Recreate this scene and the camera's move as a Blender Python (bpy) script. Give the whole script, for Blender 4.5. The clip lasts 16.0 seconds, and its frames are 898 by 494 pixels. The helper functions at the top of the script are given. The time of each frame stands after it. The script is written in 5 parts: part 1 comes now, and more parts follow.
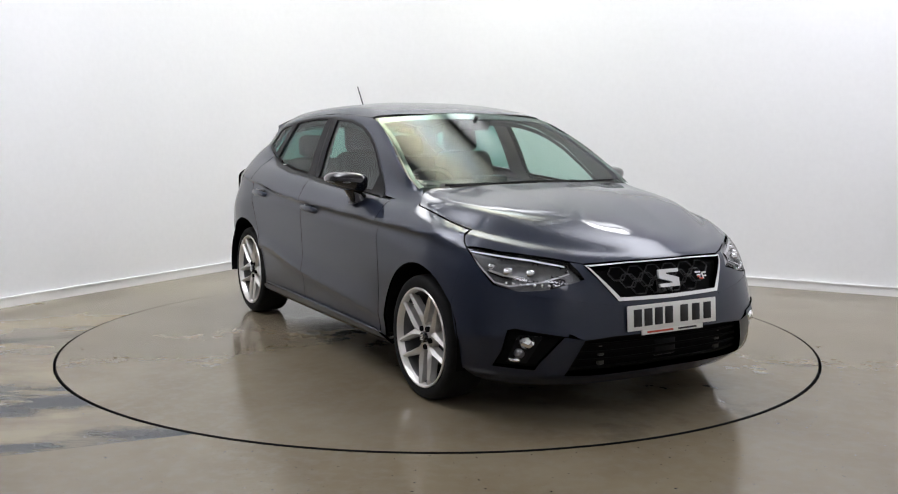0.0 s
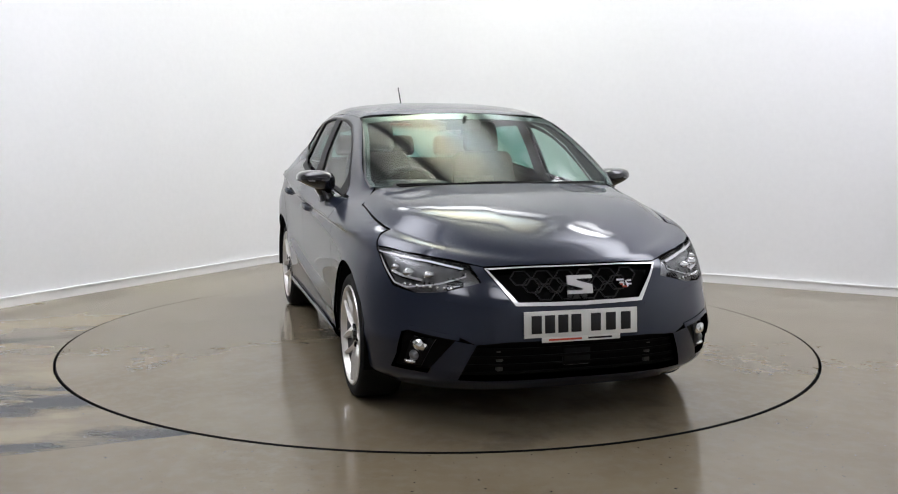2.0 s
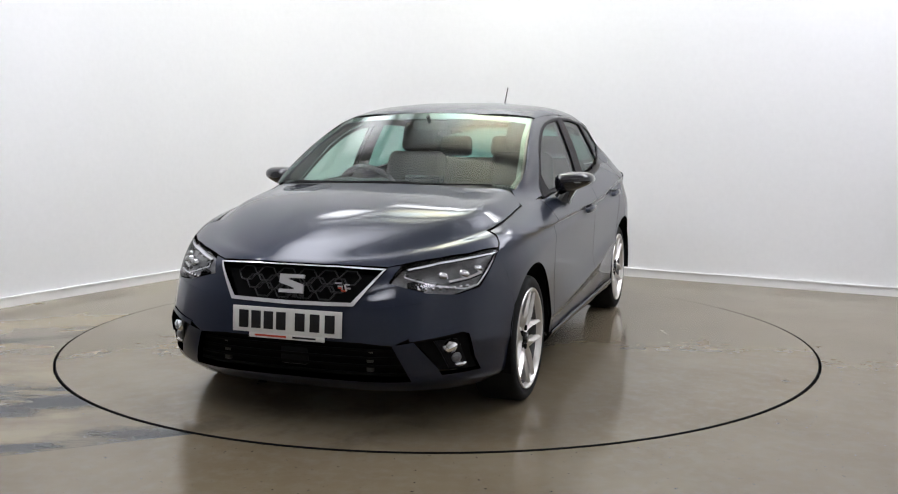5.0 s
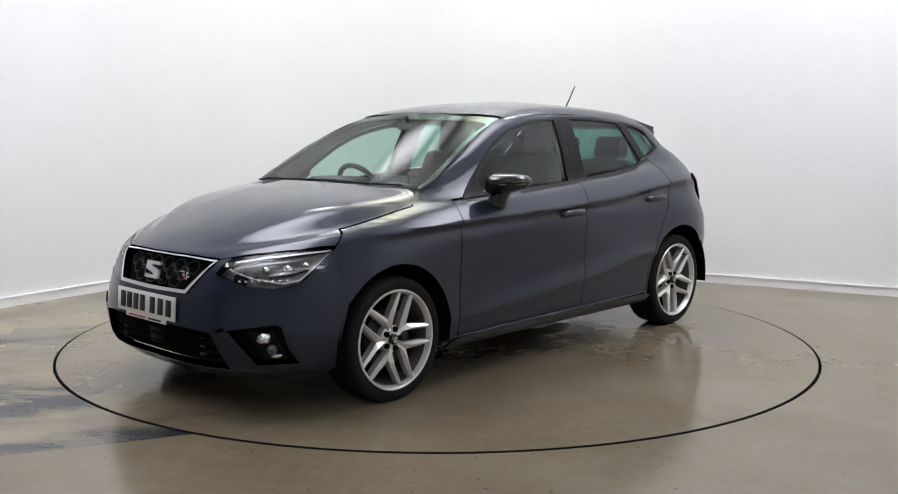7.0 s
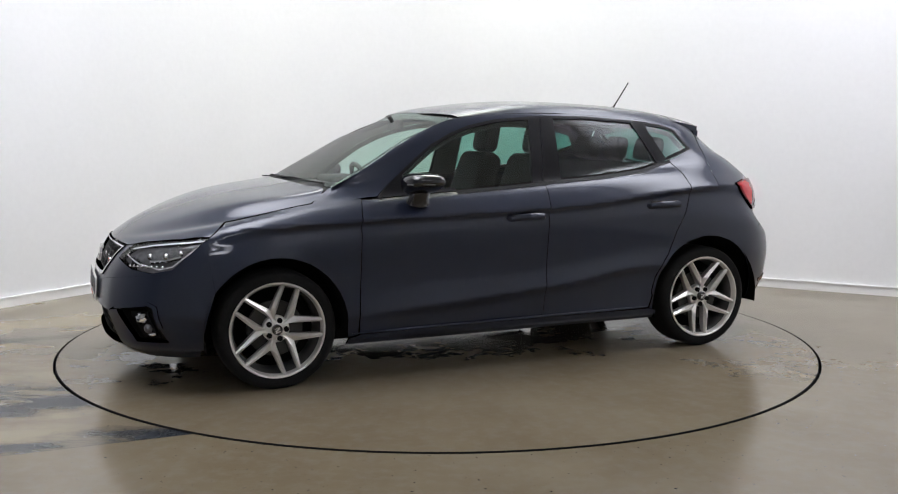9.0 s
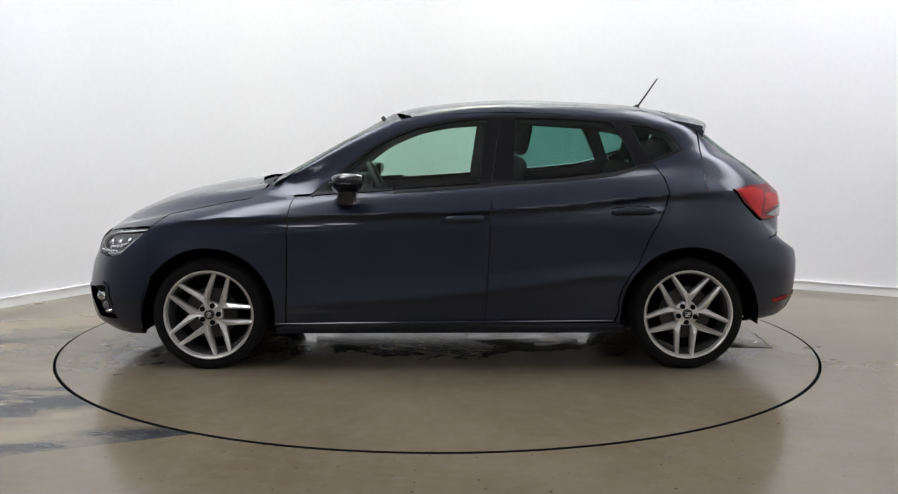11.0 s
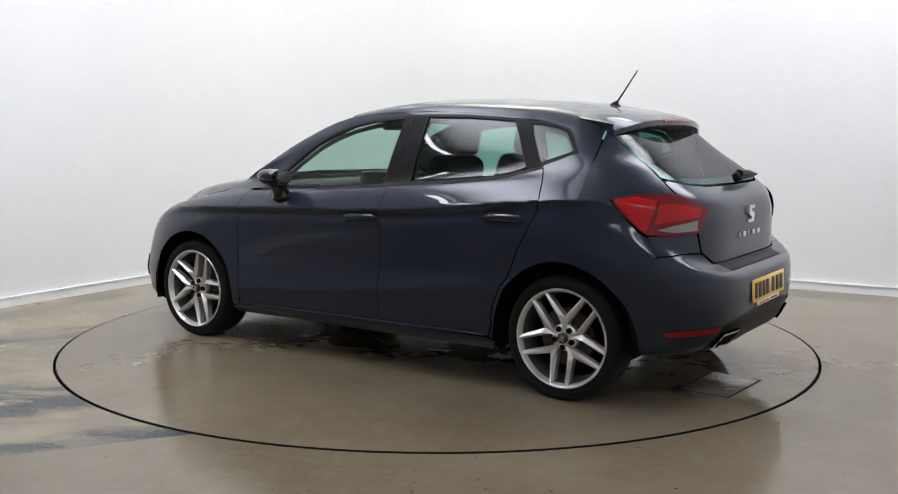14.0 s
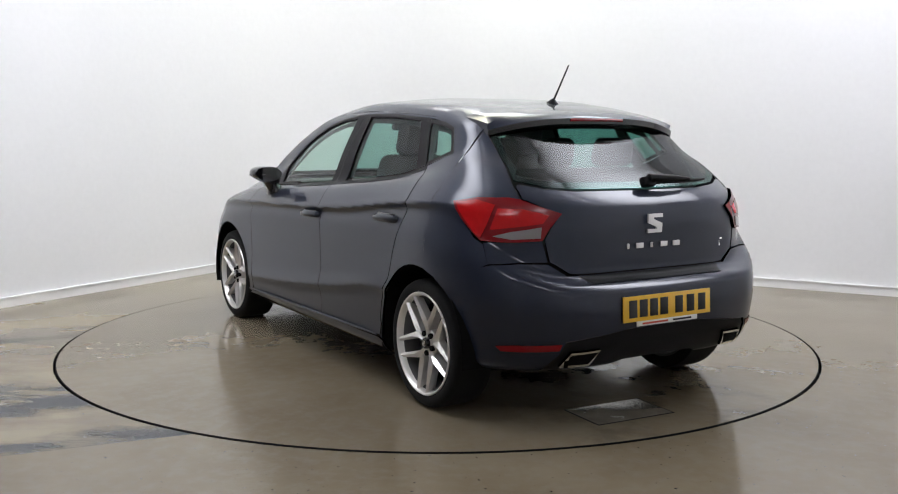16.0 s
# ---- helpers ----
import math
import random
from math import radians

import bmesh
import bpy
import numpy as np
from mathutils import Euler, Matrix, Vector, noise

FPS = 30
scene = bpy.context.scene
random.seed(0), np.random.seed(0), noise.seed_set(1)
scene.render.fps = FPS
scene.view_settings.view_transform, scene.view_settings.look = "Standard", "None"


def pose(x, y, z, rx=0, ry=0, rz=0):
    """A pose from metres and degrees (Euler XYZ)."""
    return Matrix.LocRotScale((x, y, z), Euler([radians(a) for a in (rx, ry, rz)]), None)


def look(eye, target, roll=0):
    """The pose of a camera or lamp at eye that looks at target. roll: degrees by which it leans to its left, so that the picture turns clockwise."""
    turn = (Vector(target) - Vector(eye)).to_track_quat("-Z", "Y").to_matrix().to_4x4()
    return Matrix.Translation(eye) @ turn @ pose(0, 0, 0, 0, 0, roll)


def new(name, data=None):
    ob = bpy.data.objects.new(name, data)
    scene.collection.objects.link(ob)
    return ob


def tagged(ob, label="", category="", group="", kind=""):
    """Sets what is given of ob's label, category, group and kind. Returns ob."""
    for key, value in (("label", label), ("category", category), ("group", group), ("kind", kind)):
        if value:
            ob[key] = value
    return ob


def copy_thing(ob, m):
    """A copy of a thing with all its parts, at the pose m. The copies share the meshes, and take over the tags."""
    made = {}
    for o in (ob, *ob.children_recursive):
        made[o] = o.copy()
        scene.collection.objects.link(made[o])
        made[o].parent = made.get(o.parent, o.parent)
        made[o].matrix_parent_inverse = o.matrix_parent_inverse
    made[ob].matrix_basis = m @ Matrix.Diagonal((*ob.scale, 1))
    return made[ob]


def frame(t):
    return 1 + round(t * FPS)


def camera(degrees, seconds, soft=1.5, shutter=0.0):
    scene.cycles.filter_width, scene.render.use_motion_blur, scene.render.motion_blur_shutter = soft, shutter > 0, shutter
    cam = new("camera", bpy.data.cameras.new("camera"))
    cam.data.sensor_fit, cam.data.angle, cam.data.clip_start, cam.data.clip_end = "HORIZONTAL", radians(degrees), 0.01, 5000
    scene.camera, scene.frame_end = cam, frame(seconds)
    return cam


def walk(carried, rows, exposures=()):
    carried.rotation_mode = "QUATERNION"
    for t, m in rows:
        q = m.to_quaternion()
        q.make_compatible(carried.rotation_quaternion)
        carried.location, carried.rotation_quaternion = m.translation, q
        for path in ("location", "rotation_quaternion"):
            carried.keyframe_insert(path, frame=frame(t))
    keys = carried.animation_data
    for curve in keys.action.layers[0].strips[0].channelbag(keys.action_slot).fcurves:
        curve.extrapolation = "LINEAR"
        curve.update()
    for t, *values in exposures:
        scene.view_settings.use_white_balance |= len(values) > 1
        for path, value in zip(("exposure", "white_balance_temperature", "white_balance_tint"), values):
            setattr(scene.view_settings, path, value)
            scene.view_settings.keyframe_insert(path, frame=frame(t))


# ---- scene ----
cam = camera(50.29, 16.0, soft=1.1)
EYE = Vector((0.062, -5.922, 1.266))
walk(cam, [(t, look(EYE, EYE + Vector((0, 0.9928, -0.1194)), 0.2)) for t in (0.0, 16.0)])

# ---- world, lights, exposure ----
world = bpy.data.worlds.new("studio_surround")
scene.world = world
world.use_nodes = True
world.node_tree.nodes["Background"].inputs[0].default_value = (0.9, 0.95, 1.0, 1)
world.node_tree.nodes["Background"].inputs[1].default_value = 0.02
scene.view_settings.exposure = 0.36


# ---- materials ----
def material(name, color, rough=0.5, metal=0.0, coat=0.0, spec=0.5, trans=0.0, ior=1.45, emit=None, power=0.0,
             grain=0.0, grain_scale=60.0, stain=0.0, stain_scale=3.0, bump=0.0, bump_scale=200.0, rough_var=0.0, alpha=1.0, coat_rough=0.03):
    """A procedural surface: base colour with grain and stains at two scales, fine relief and uneven gloss."""
    m = bpy.data.materials.new(name)
    m.use_nodes = True
    nt = m.node_tree
    b = nt.nodes["Principled BSDF"]
    b.inputs["Base Color"].default_value = (*color, 1)
    b.inputs["Roughness"].default_value = rough
    b.inputs["Metallic"].default_value = metal
    b.inputs["Coat Weight"].default_value = coat
    b.inputs["Coat Roughness"].default_value = coat_rough
    b.inputs["Specular IOR Level"].default_value = spec
    b.inputs["Transmission Weight"].default_value = trans
    b.inputs["IOR"].default_value = ior
    b.inputs["Alpha"].default_value = alpha
    if emit:
        b.inputs["Emission Color"].default_value = (*emit, 1)
        b.inputs["Emission Strength"].default_value = power
    tc = nt.nodes.new("ShaderNodeTexCoord")

    def noise_tex(scale, detail=4.0):
        n = nt.nodes.new("ShaderNodeTexNoise")
        n.inputs["Scale"].default_value = scale
        n.inputs["Detail"].default_value = detail
        nt.links.new(tc.outputs["Object"], n.inputs["Vector"])
        return n

    src = None
    for amount, scale in ((grain, grain_scale), (stain, stain_scale)):
        if amount:
            n = noise_tex(scale)
            r = nt.nodes.new("ShaderNodeMapRange")
            r.inputs[1].default_value, r.inputs[2].default_value = 0.3, 0.7
            r.inputs[3].default_value, r.inputs[4].default_value = 1 - amount, 1 + amount
            nt.links.new(n.outputs[0], r.inputs[0])
            mx = nt.nodes.new("ShaderNodeMix")
            mx.data_type, mx.blend_type = "RGBA", "MULTIPLY"
            mx.inputs[0].default_value = 1
            if src:
                nt.links.new(src, mx.inputs[6])
            else:
                mx.inputs[6].default_value = (*color, 1)
            nt.links.new(r.outputs[0], mx.inputs[7])
            src = mx.outputs[2]
    if src:
        nt.links.new(src, b.inputs["Base Color"])
    if rough_var:
        n = noise_tex(stain_scale * 1.7)
        r = nt.nodes.new("ShaderNodeMapRange")
        r.inputs[1].default_value, r.inputs[2].default_value = 0.3, 0.7
        r.inputs[3].default_value, r.inputs[4].default_value = max(0, rough - rough_var), rough + rough_var
        nt.links.new(n.outputs[0], r.inputs[0])
        nt.links.new(r.outputs[0], b.inputs["Roughness"])
    if bump:
        n = noise_tex(bump_scale, 3.0)
        bp = nt.nodes.new("ShaderNodeBump")
        bp.inputs["Strength"].default_value = bump
        bp.inputs["Distance"].default_value = 0.002
        nt.links.new(n.outputs[0], bp.inputs["Height"])
        nt.links.new(bp.outputs[0], b.inputs["Normal"])
        if coat:
            nt.links.new(bp.outputs[0], b.inputs["Coat Normal"])
    return m


M_WALL = material("painted_wall", (0.80, 0.80, 0.80), 0.75, grain=0.012, grain_scale=25, stain=0.015, stain_scale=0.8, bump=0.05, bump_scale=300)
M_SKIRT = material("white_gloss_trim", (0.82, 0.82, 0.81), 0.35, stain=0.03, stain_scale=4)
M_CEIL = material("ceiling_paint", (0.82, 0.82, 0.83), 0.8, stain=0.05)
M_BACKWALL = material("pale_unseen_wall", (0.70, 0.70, 0.705), 0.8, stain=0.1)
# for the added wall out of view; grey dims the car's reflections
M_SIDEWALL = material("grey_unseen_wall", (0.30, 0.30, 0.305), 0.8, stain=0.06)
M_PANEL = material("light_diffuser", (0.9, 0.9, 0.9), 0.5, emit=(0.95, 0.965, 1.065), power=9.2)
M_FRONT = material("front_light_diffuser", (0.9, 0.9, 0.9), 0.5, emit=(0.95, 0.965, 1.065), power=15.0)
M_STRIP = material("strip_light_diffuser", (0.9, 0.9, 0.9), 0.5, emit=(0.97, 0.98, 1.03), power=15.0)
M_SOFT = material("soft_light_diffuser", (0.9, 0.9, 0.9), 0.5, emit=(0.97, 0.98, 1.01), power=3.0)
M_WARM = material("warm_light_diffuser", (0.9, 0.9, 0.85), 0.5, emit=(1.0, 0.96, 0.76), power=2.7)


def hot_centre(m, power):
    """A diffuser is brightest in its middle and falls off towards its frame."""
    nt = m.node_tree
    sep = nt.nodes.new("ShaderNodeSeparateXYZ")
    nt.links.new(nt.nodes.new("ShaderNodeTexCoord").outputs["Generated"], sep.inputs[0])
    last = None
    for k in (0, 1):
        a = nt.nodes.new("ShaderNodeMath")
        a.operation, a.inputs[1].default_value = "SUBTRACT", 0.5
        nt.links.new(sep.outputs[k], a.inputs[0])
        b = nt.nodes.new("ShaderNodeMath")
        b.operation = "MULTIPLY"
        nt.links.new(a.outputs[0], b.inputs[0])
        nt.links.new(a.outputs[0], b.inputs[1])
        c = nt.nodes.new("ShaderNodeMath")
        c.operation = "MULTIPLY_ADD"
        c.inputs[1].default_value, c.inputs[2].default_value = -4.0, 1.0
        nt.links.new(b.outputs[0], c.inputs[0])
        d = nt.nodes.new("ShaderNodeMath")
        d.operation = "MULTIPLY"
        d.inputs[1].default_value = power
        nt.links.new(c.outputs[0], d.inputs[0])
        if last:
            nt.links.new(last, d.inputs[1])
        last = d.outputs[0]
    nt.links.new(last, nt.nodes["Principled BSDF"].inputs["Emission Strength"])


hot_centre(M_PANEL, 8.0)
hot_centre(M_SOFT, 8.0)
hot_centre(M_FRONT, 9.0)
hot_centre(M_WARM, 8.5)
# emission mixes cool white and yellow by noise, for a patchy glow in the windscreen
wn = M_WARM.node_tree
glow_noise = wn.nodes.new("ShaderNodeTexNoise")
glow_noise.inputs["Scale"].default_value, glow_noise.inputs["Detail"].default_value = 1.3, 1.0
tint = wn.nodes.new("ShaderNodeValToRGB")
tint.color_ramp.elements[0].position, tint.color_ramp.elements[0].color = 0.38, (0.80, 0.93, 0.93, 1)
tint.color_ramp.elements[1].position, tint.color_ramp.elements[1].color = 0.62, (1.06, 1.02, 0.74, 1)
wn.links.new(wn.nodes.new("ShaderNodeTexCoord").outputs["Object"], glow_noise.inputs["Vector"])
wn.links.new(glow_noise.outputs[0], tint.inputs[0])
wn.links.new(tint.outputs[0], wn.nodes["Principled BSDF"].inputs["Emission Color"])
M_PAINT = material("slate_blue_metallic_paint", (0.0145, 0.0195, 0.036), 0.42, metal=0.25, spec=0.12, coat=0.78, grain=0.10, grain_scale=900, coat_rough=0.03)
M_PAINT_WET = material("rain_spotted_paint", (0.0145, 0.0195, 0.036), 0.42, metal=0.25, spec=0.12, coat=0.78, grain=0.10, grain_scale=900, coat_rough=0.03, bump=0.5, bump_scale=70)
M_RUBBER = material("tyre_rubber", (0.006, 0.006, 0.006), 0.8, spec=0.3, grain=0.2, grain_scale=80)
M_GAP = material("dark_gap", (0.004, 0.004, 0.004), 0.8, spec=0.1)


def concrete(name, worn):
    """Sealed brown-grey concrete: cloudy tone, fine speckle, patchy gloss; worn adds the scuffed dark bands beside the turntable."""
    m = material(name, (0.15, 0.132, 0.10), 0.16, stain=0.0)
    nt = m.node_tree
    b = nt.nodes["Principled BSDF"]
    tc = nt.nodes["Texture Coordinate"]

    def node(kind, **ins):
        n = nt.nodes.new(kind)
        for k, v in ins.items():
            n.inputs[k].default_value = v
        return n

    def nz(scale, detail, stretch=(1, 1, 1)):
        mp = node("ShaderNodeMapping", Scale=stretch)
        nt.links.new(tc.outputs["Object"], mp.inputs[0])
        n = node("ShaderNodeTexNoise", Scale=scale, Detail=detail, Roughness=0.6)
        nt.links.new(mp.outputs[0], n.inputs["Vector"])
        return n.outputs[0]

    def ramp(src, lo, hi, a, c):
        n = nt.nodes.new("ShaderNodeMapRange")
        for k, v in zip((1, 2, 3, 4), (lo, hi, a, c)):
            n.inputs[k].default_value = v
        nt.links.new(src, n.inputs[0])
        return n.outputs[0]

    def mul(a, c, op="MULTIPLY"):
        n = nt.nodes.new("ShaderNodeMath")
        n.operation = op
        for s_, v in zip(n.inputs, (a, c)):
            if isinstance(v, float):
                s_.default_value = v
            else:
                nt.links.new(v, s_)
        return n.outputs[0]

    def mix(f, a, c):
        n = nt.nodes.new("ShaderNodeMix")
        n.data_type = "RGBA"
        nt.links.new(f, n.inputs[0])
        for s_, v in ((n.inputs[6], a), (n.inputs[7], c)):
            if isinstance(v, tuple):
                s_.default_value = (*v, 1)
            else:
                nt.links.new(v, s_)
        return n.outputs[2]

    cloud = nz(0.9, 5)
    col = mix(ramp(cloud, .35, .65, 0, 1), (0.150, 0.118, 0.074), (0.198, 0.164, 0.112))
    col = mix(ramp(nz(14, 4), .45, .75, 0, .35), col, (0.205, 0.185, 0.15))
    rough = ramp(nz(1.6, 4), .3, .7, .12, .21)
    if worn:
        geo = nt.nodes.new("ShaderNodeSeparateXYZ")
        nt.links.new(tc.outputs["Object"], geo.inputs[0])
        x, y = geo.outputs[0], geo.outputs[1]
        # a strip that runs towards the far left, along (0.92, 0.39)
        across = mul(mul(y, 0.92), mul(x, -0.39), "ADD")
        edge = mul(across, ramp(nz(2.2, 6), 0, 1, -.28, .28), "ADD")
        strip = mul(ramp(across, -1.458, -1.448, 0, 1), ramp(edge, -1.34, -1.22, 1, 0))
        strip2 = mul(ramp(edge, -.98, -.86, 0, 1), ramp(edge, -.45, -.30, 1, 0))
        strip3 = mul(ramp(across, .74, .77, 0, 1), ramp(across, .84, .90, 1, 0))
        side = ramp(x, -1.02, -.86, 1, 0)
        scuff = ramp(nz(2.6, 8, (.5, 1.6, 1)), .42, .52, 0, 1)
        blot = mul(mul(mul(strip, strip2, "MAXIMUM"), side), ramp(scuff, 0, 1, .30, 1.0))
        blot = mul(blot, mul(mul(strip3, side), ramp(scuff, 0, 1, .55, .9)), "MAXIMUM")
        pale = mul(ramp(nz(1.1, 5, (.6, 1.4, 1)), .46, .56, 0, .75), mul(side, ramp(across, -1.45, -1.44, 0, 1)))
        col = mix(pale, col, (0.27, 0.225, 0.14))
        col = mix(blot, col, (0.026, 0.030, 0.037))
        specks = ramp(nz(38, 2), .70, .74, 0, .8)
        col = mix(specks, col, (0.04, 0.036, 0.03))
        rough = mul(rough, mul(blot, .10), "ADD")
    else:
        # damp patches where the car has dripped
        geo = nt.nodes.new("ShaderNodeSeparateXYZ")
        nt.links.new(tc.outputs["Object"], geo.inputs[0])
        near = mul(ramp(geo.outputs[1], -.8, -.45, 0, 1), ramp(geo.outputs[1], .45, .8, 1, 0))
        wet = mul(ramp(nz(2.0, 6), .50, .60, 0, 1), near)
        col = mix(mul(wet, .4), col, (0.05, 0.045, 0.036))
        rough = mul(rough, ramp(wet, 0, 1, 1, .25))
    nt.links.new(col, b.inputs["Base Color"])
    nt.links.new(rough, b.inputs["Roughness"])
    bp = node("ShaderNodeBump", Strength=0.06, Distance=0.002)
    nt.links.new(nz(7, 5), bp.inputs["Height"])
    nt.links.new(bp.outputs[0], b.inputs["Normal"])
    return m


M_FLOOR = concrete("sealed_concrete", True)
M_TABLE = concrete("turntable_concrete", False)


# ---- mesh helpers ----
def mesh_object(name, verts, faces, mat, parent=None, smooth=True, label="", sharp=None):
    me = bpy.data.meshes.new(name)
    me.from_pydata([tuple(v) for v in verts], [], [tuple(f) for f in faces])
    me.materials.append(mat)
    me.polygons.foreach_set("use_smooth", [smooth] * len(me.polygons))
    if sharp:
        me.set_sharp_from_angle(angle=radians(sharp))
    me.update()
    ob = new(name, me)
    if parent:
        ob.parent = parent
    if label:
        tagged(ob, label)
    return ob


def part(name, bm, mat, parent, label="", sharp=35):
    """Links a bmesh as one mesh object under a thing or a part."""
    me = bpy.data.meshes.new(name)
    bm.normal_update()
    bm.to_mesh(me)
    bm.free()
    me.materials.append(mat)
    me.polygons.foreach_set("use_smooth", [True] * len(me.polygons))
    me.set_sharp_from_angle(angle=radians(sharp))
    ob = new(name, me)
    ob.parent = parent
    if label:
        tagged(ob, label)
    return ob


def add_box(bm, centre, size, rot=(0, 0, 0), bevel=0.0, seg=2):
    m = Matrix.LocRotScale(centre, Euler([radians(a) for a in rot]), Vector(size))
    r = bmesh.ops.create_cube(bm, size=1.0, matrix=m)
    if bevel:
        es = list({e for v in r["verts"] for e in v.link_edges})
        bmesh.ops.bevel(bm, geom=es, offset=bevel, segments=seg, affect="EDGES", profile=0.5)


def add_tube(bm, points, radius, seg=8):
    """A round bar along points; radius may be one number or one for each point."""
    pts = [Vector(p) for p in points]
    rs = radius if isinstance(radius, (list, tuple)) else [radius] * len(pts)
    rings = []
    for i, p in enumerate(pts):
        d = (pts[min(i + 1, len(pts) - 1)] - pts[max(i - 1, 0)]).normalized()
        q = d.to_track_quat("Z", "Y").to_matrix()
        rings.append([bm.verts.new(p + q @ Vector((rs[i] * math.cos(a), rs[i] * math.sin(a), 0)))
                      for a in (2 * math.pi * k / seg for k in range(seg))])
    for a, b in zip(rings, rings[1:]):
        for k in range(seg):
            bm.faces.new((a[k], a[(k + 1) % seg], b[(k + 1) % seg], b[k]))
    bm.faces.new(rings[0][::-1])
    bm.faces.new(rings[-1])


def lathe(bm, profile, seg=48, axis="Y", centre=(0, 0, 0), closed=False):
    """Turns a profile of (radius, along) about an axis."""
    c = Vector(centre)
    rings = []
    for r, h in profile:
        ring = []
        for k in range(seg):
            a = 2 * math.pi * k / seg
            u, w = r * math.cos(a), r * math.sin(a)
            ring.append(bm.verts.new(c + (Vector((u, h, w)) if axis == "Y" else Vector((u, w, h)))))
        rings.append(ring)
    pairs = list(zip(rings, rings[1:])) + ([(rings[-1], rings[0])] if closed else [])
    for a, b in pairs:
        for k in range(seg):
            bm.faces.new((a[k], a[(k + 1) % seg], b[(k + 1) % seg], b[k]))


# ---- the studio ----
CORNER = Vector((-1.207, 4.066, 0))
ALONG_R, ALONG_L = Vector((0.879, -0.476, 0)), Vector((-0.52, -0.854, 0))
ROOM_H, FAR_R, FAR_L = 4.4, 9.0, 13.0


def room_outline(off=0.0, radius=1.1, seg=14):
    """The wall line seen from above, with a rounded back corner; off moves it outwards."""
    c1 = CORNER + ALONG_R * FAR_R
    c3 = CORNER + ALONG_L * FAR_L
    c2 = c1 + c3 - CORNER
    cosa = ALONG_R.dot(ALONG_L)
    half = math.acos(cosa) / 2
    tang = radius / math.tan(half)
    mid = (ALONG_R + ALONG_L).normalized()
    centre = CORNER + mid * (radius / math.sin(half))
    a, b = CORNER + ALONG_L * tang, CORNER + ALONG_R * tang
    a0 = math.atan2(*(a - centre).yx)
    b0 = math.atan2(*(b - centre).yx)
    if b0 > a0:
        b0 -= 2 * math.pi
    arc = [centre + Vector((math.cos(a0 + (b0 - a0) * k / seg), math.sin(a0 + (b0 - a0) * k / seg), 0)) * (radius + off) for k in range(seg + 1)]
    nl, nr = (a - centre).normalized(), (b - centre).normalized()
    return [c3 + nl * off] + arc + [c1 + nr * off], c2, nl, nr


def wall_strip(name, inner, outer, z0, z1, mat, kind="structure"):
    n = len(inner)
    verts = [(p.x, p.y, z) for line in (inner, outer) for z in (z0, z1) for p in line]
    ix = lambda l, h, i: (l * 2 + h) * n + i
    faces = []
    for i in range(n - 1):
        faces += [(ix(0, 0, i), ix(0, 0, i + 1), ix(0, 1, i + 1), ix(0, 1, i)),
                  (ix(1, 0, i + 1), ix(1, 0, i), ix(1, 1, i), ix(1, 1, i + 1)),
                  (ix(0, 1, i), ix(0, 1, i + 1), ix(1, 1, i + 1), ix(1, 1, i)),
                  (ix(0, 0, i + 1), ix(0, 0, i), ix(1, 0, i), ix(1, 0, i + 1))]
    faces += [(ix(0, 0, 0), ix(0, 1, 0), ix(1, 1, 0), ix(1, 0, 0)),
              (ix(0, 0, n - 1), ix(1, 0, n - 1), ix(1, 1, n - 1), ix(0, 1, n - 1))]
    ob = mesh_object(name, verts, faces, mat, sharp=30)
    return tagged(ob, kind=kind)


inner, c2, nl, nr = room_outline()
outer = room_outline(0.15)[0]
WHITE_END = 4.9
white_in, white_out = [CORNER + ALONG_L * WHITE_END] + inner[1:], [CORNER + ALONG_L * WHITE_END + nl * 0.15] + outer[1:]
tagged(wall_strip("wall_back", white_in, white_out, -0.008, ROOM_H, M_WALL), "seamless white painted studio wall with a rounded corner", "wall")
near = [inner[-1], c2, inner[0]]
ctr = (inner[0] + inner[-1]) / 2
near_out = [p + (p - ctr).normalized() * 0.2 for p in near]
# unseen walls, added to close the room and lighten what the car mirrors
tagged(wall_strip("wall_right", near[:2], near_out[:2], -0.008, ROOM_H, M_WALL), "unseen white side wall that lightens the car's reflections", "wall")
tagged(wall_strip("wall_front", near[1:], near_out[1:], -0.008, ROOM_H, M_BACKWALL), "unseen wall behind the camera, pale to lighten the car's reflections", "wall")
# unseen stretch past the white wall, added in grey to dim the flank's reflections
tagged(wall_strip("wall_left", [inner[0], white_in[0]], [outer[0], white_out[0]], -0.008, ROOM_H, M_SIDEWALL), "unseen side wall, grey to darken what the car reflects", "wall")
sk_in = room_outline(-0.018)[0]
tagged(wall_strip("baseboard", sk_in, inner, -0.008, 0.062, M_SKIRT), "low white skirting board along the studio wall", "baseboard")
cap_in = room_outline(-0.024)[0]
tagged(wall_strip("trim", cap_in, inner, 0.062, 0.072, M_SKIRT), "thin bright bead on top of the skirting", "trim")
hull = outer + [near_out[1]]
tagged(mesh_object("ceiling", [(p.x, p.y, ROOM_H + dz) for dz in (0, 0.1) for p in hull],
                   [tuple(range(len(hull)))[::-1], tuple(range(len(hull), 2 * len(hull)))], M_CEIL, smooth=False),
       "plain white painted ceiling", "ceiling", kind="structure")


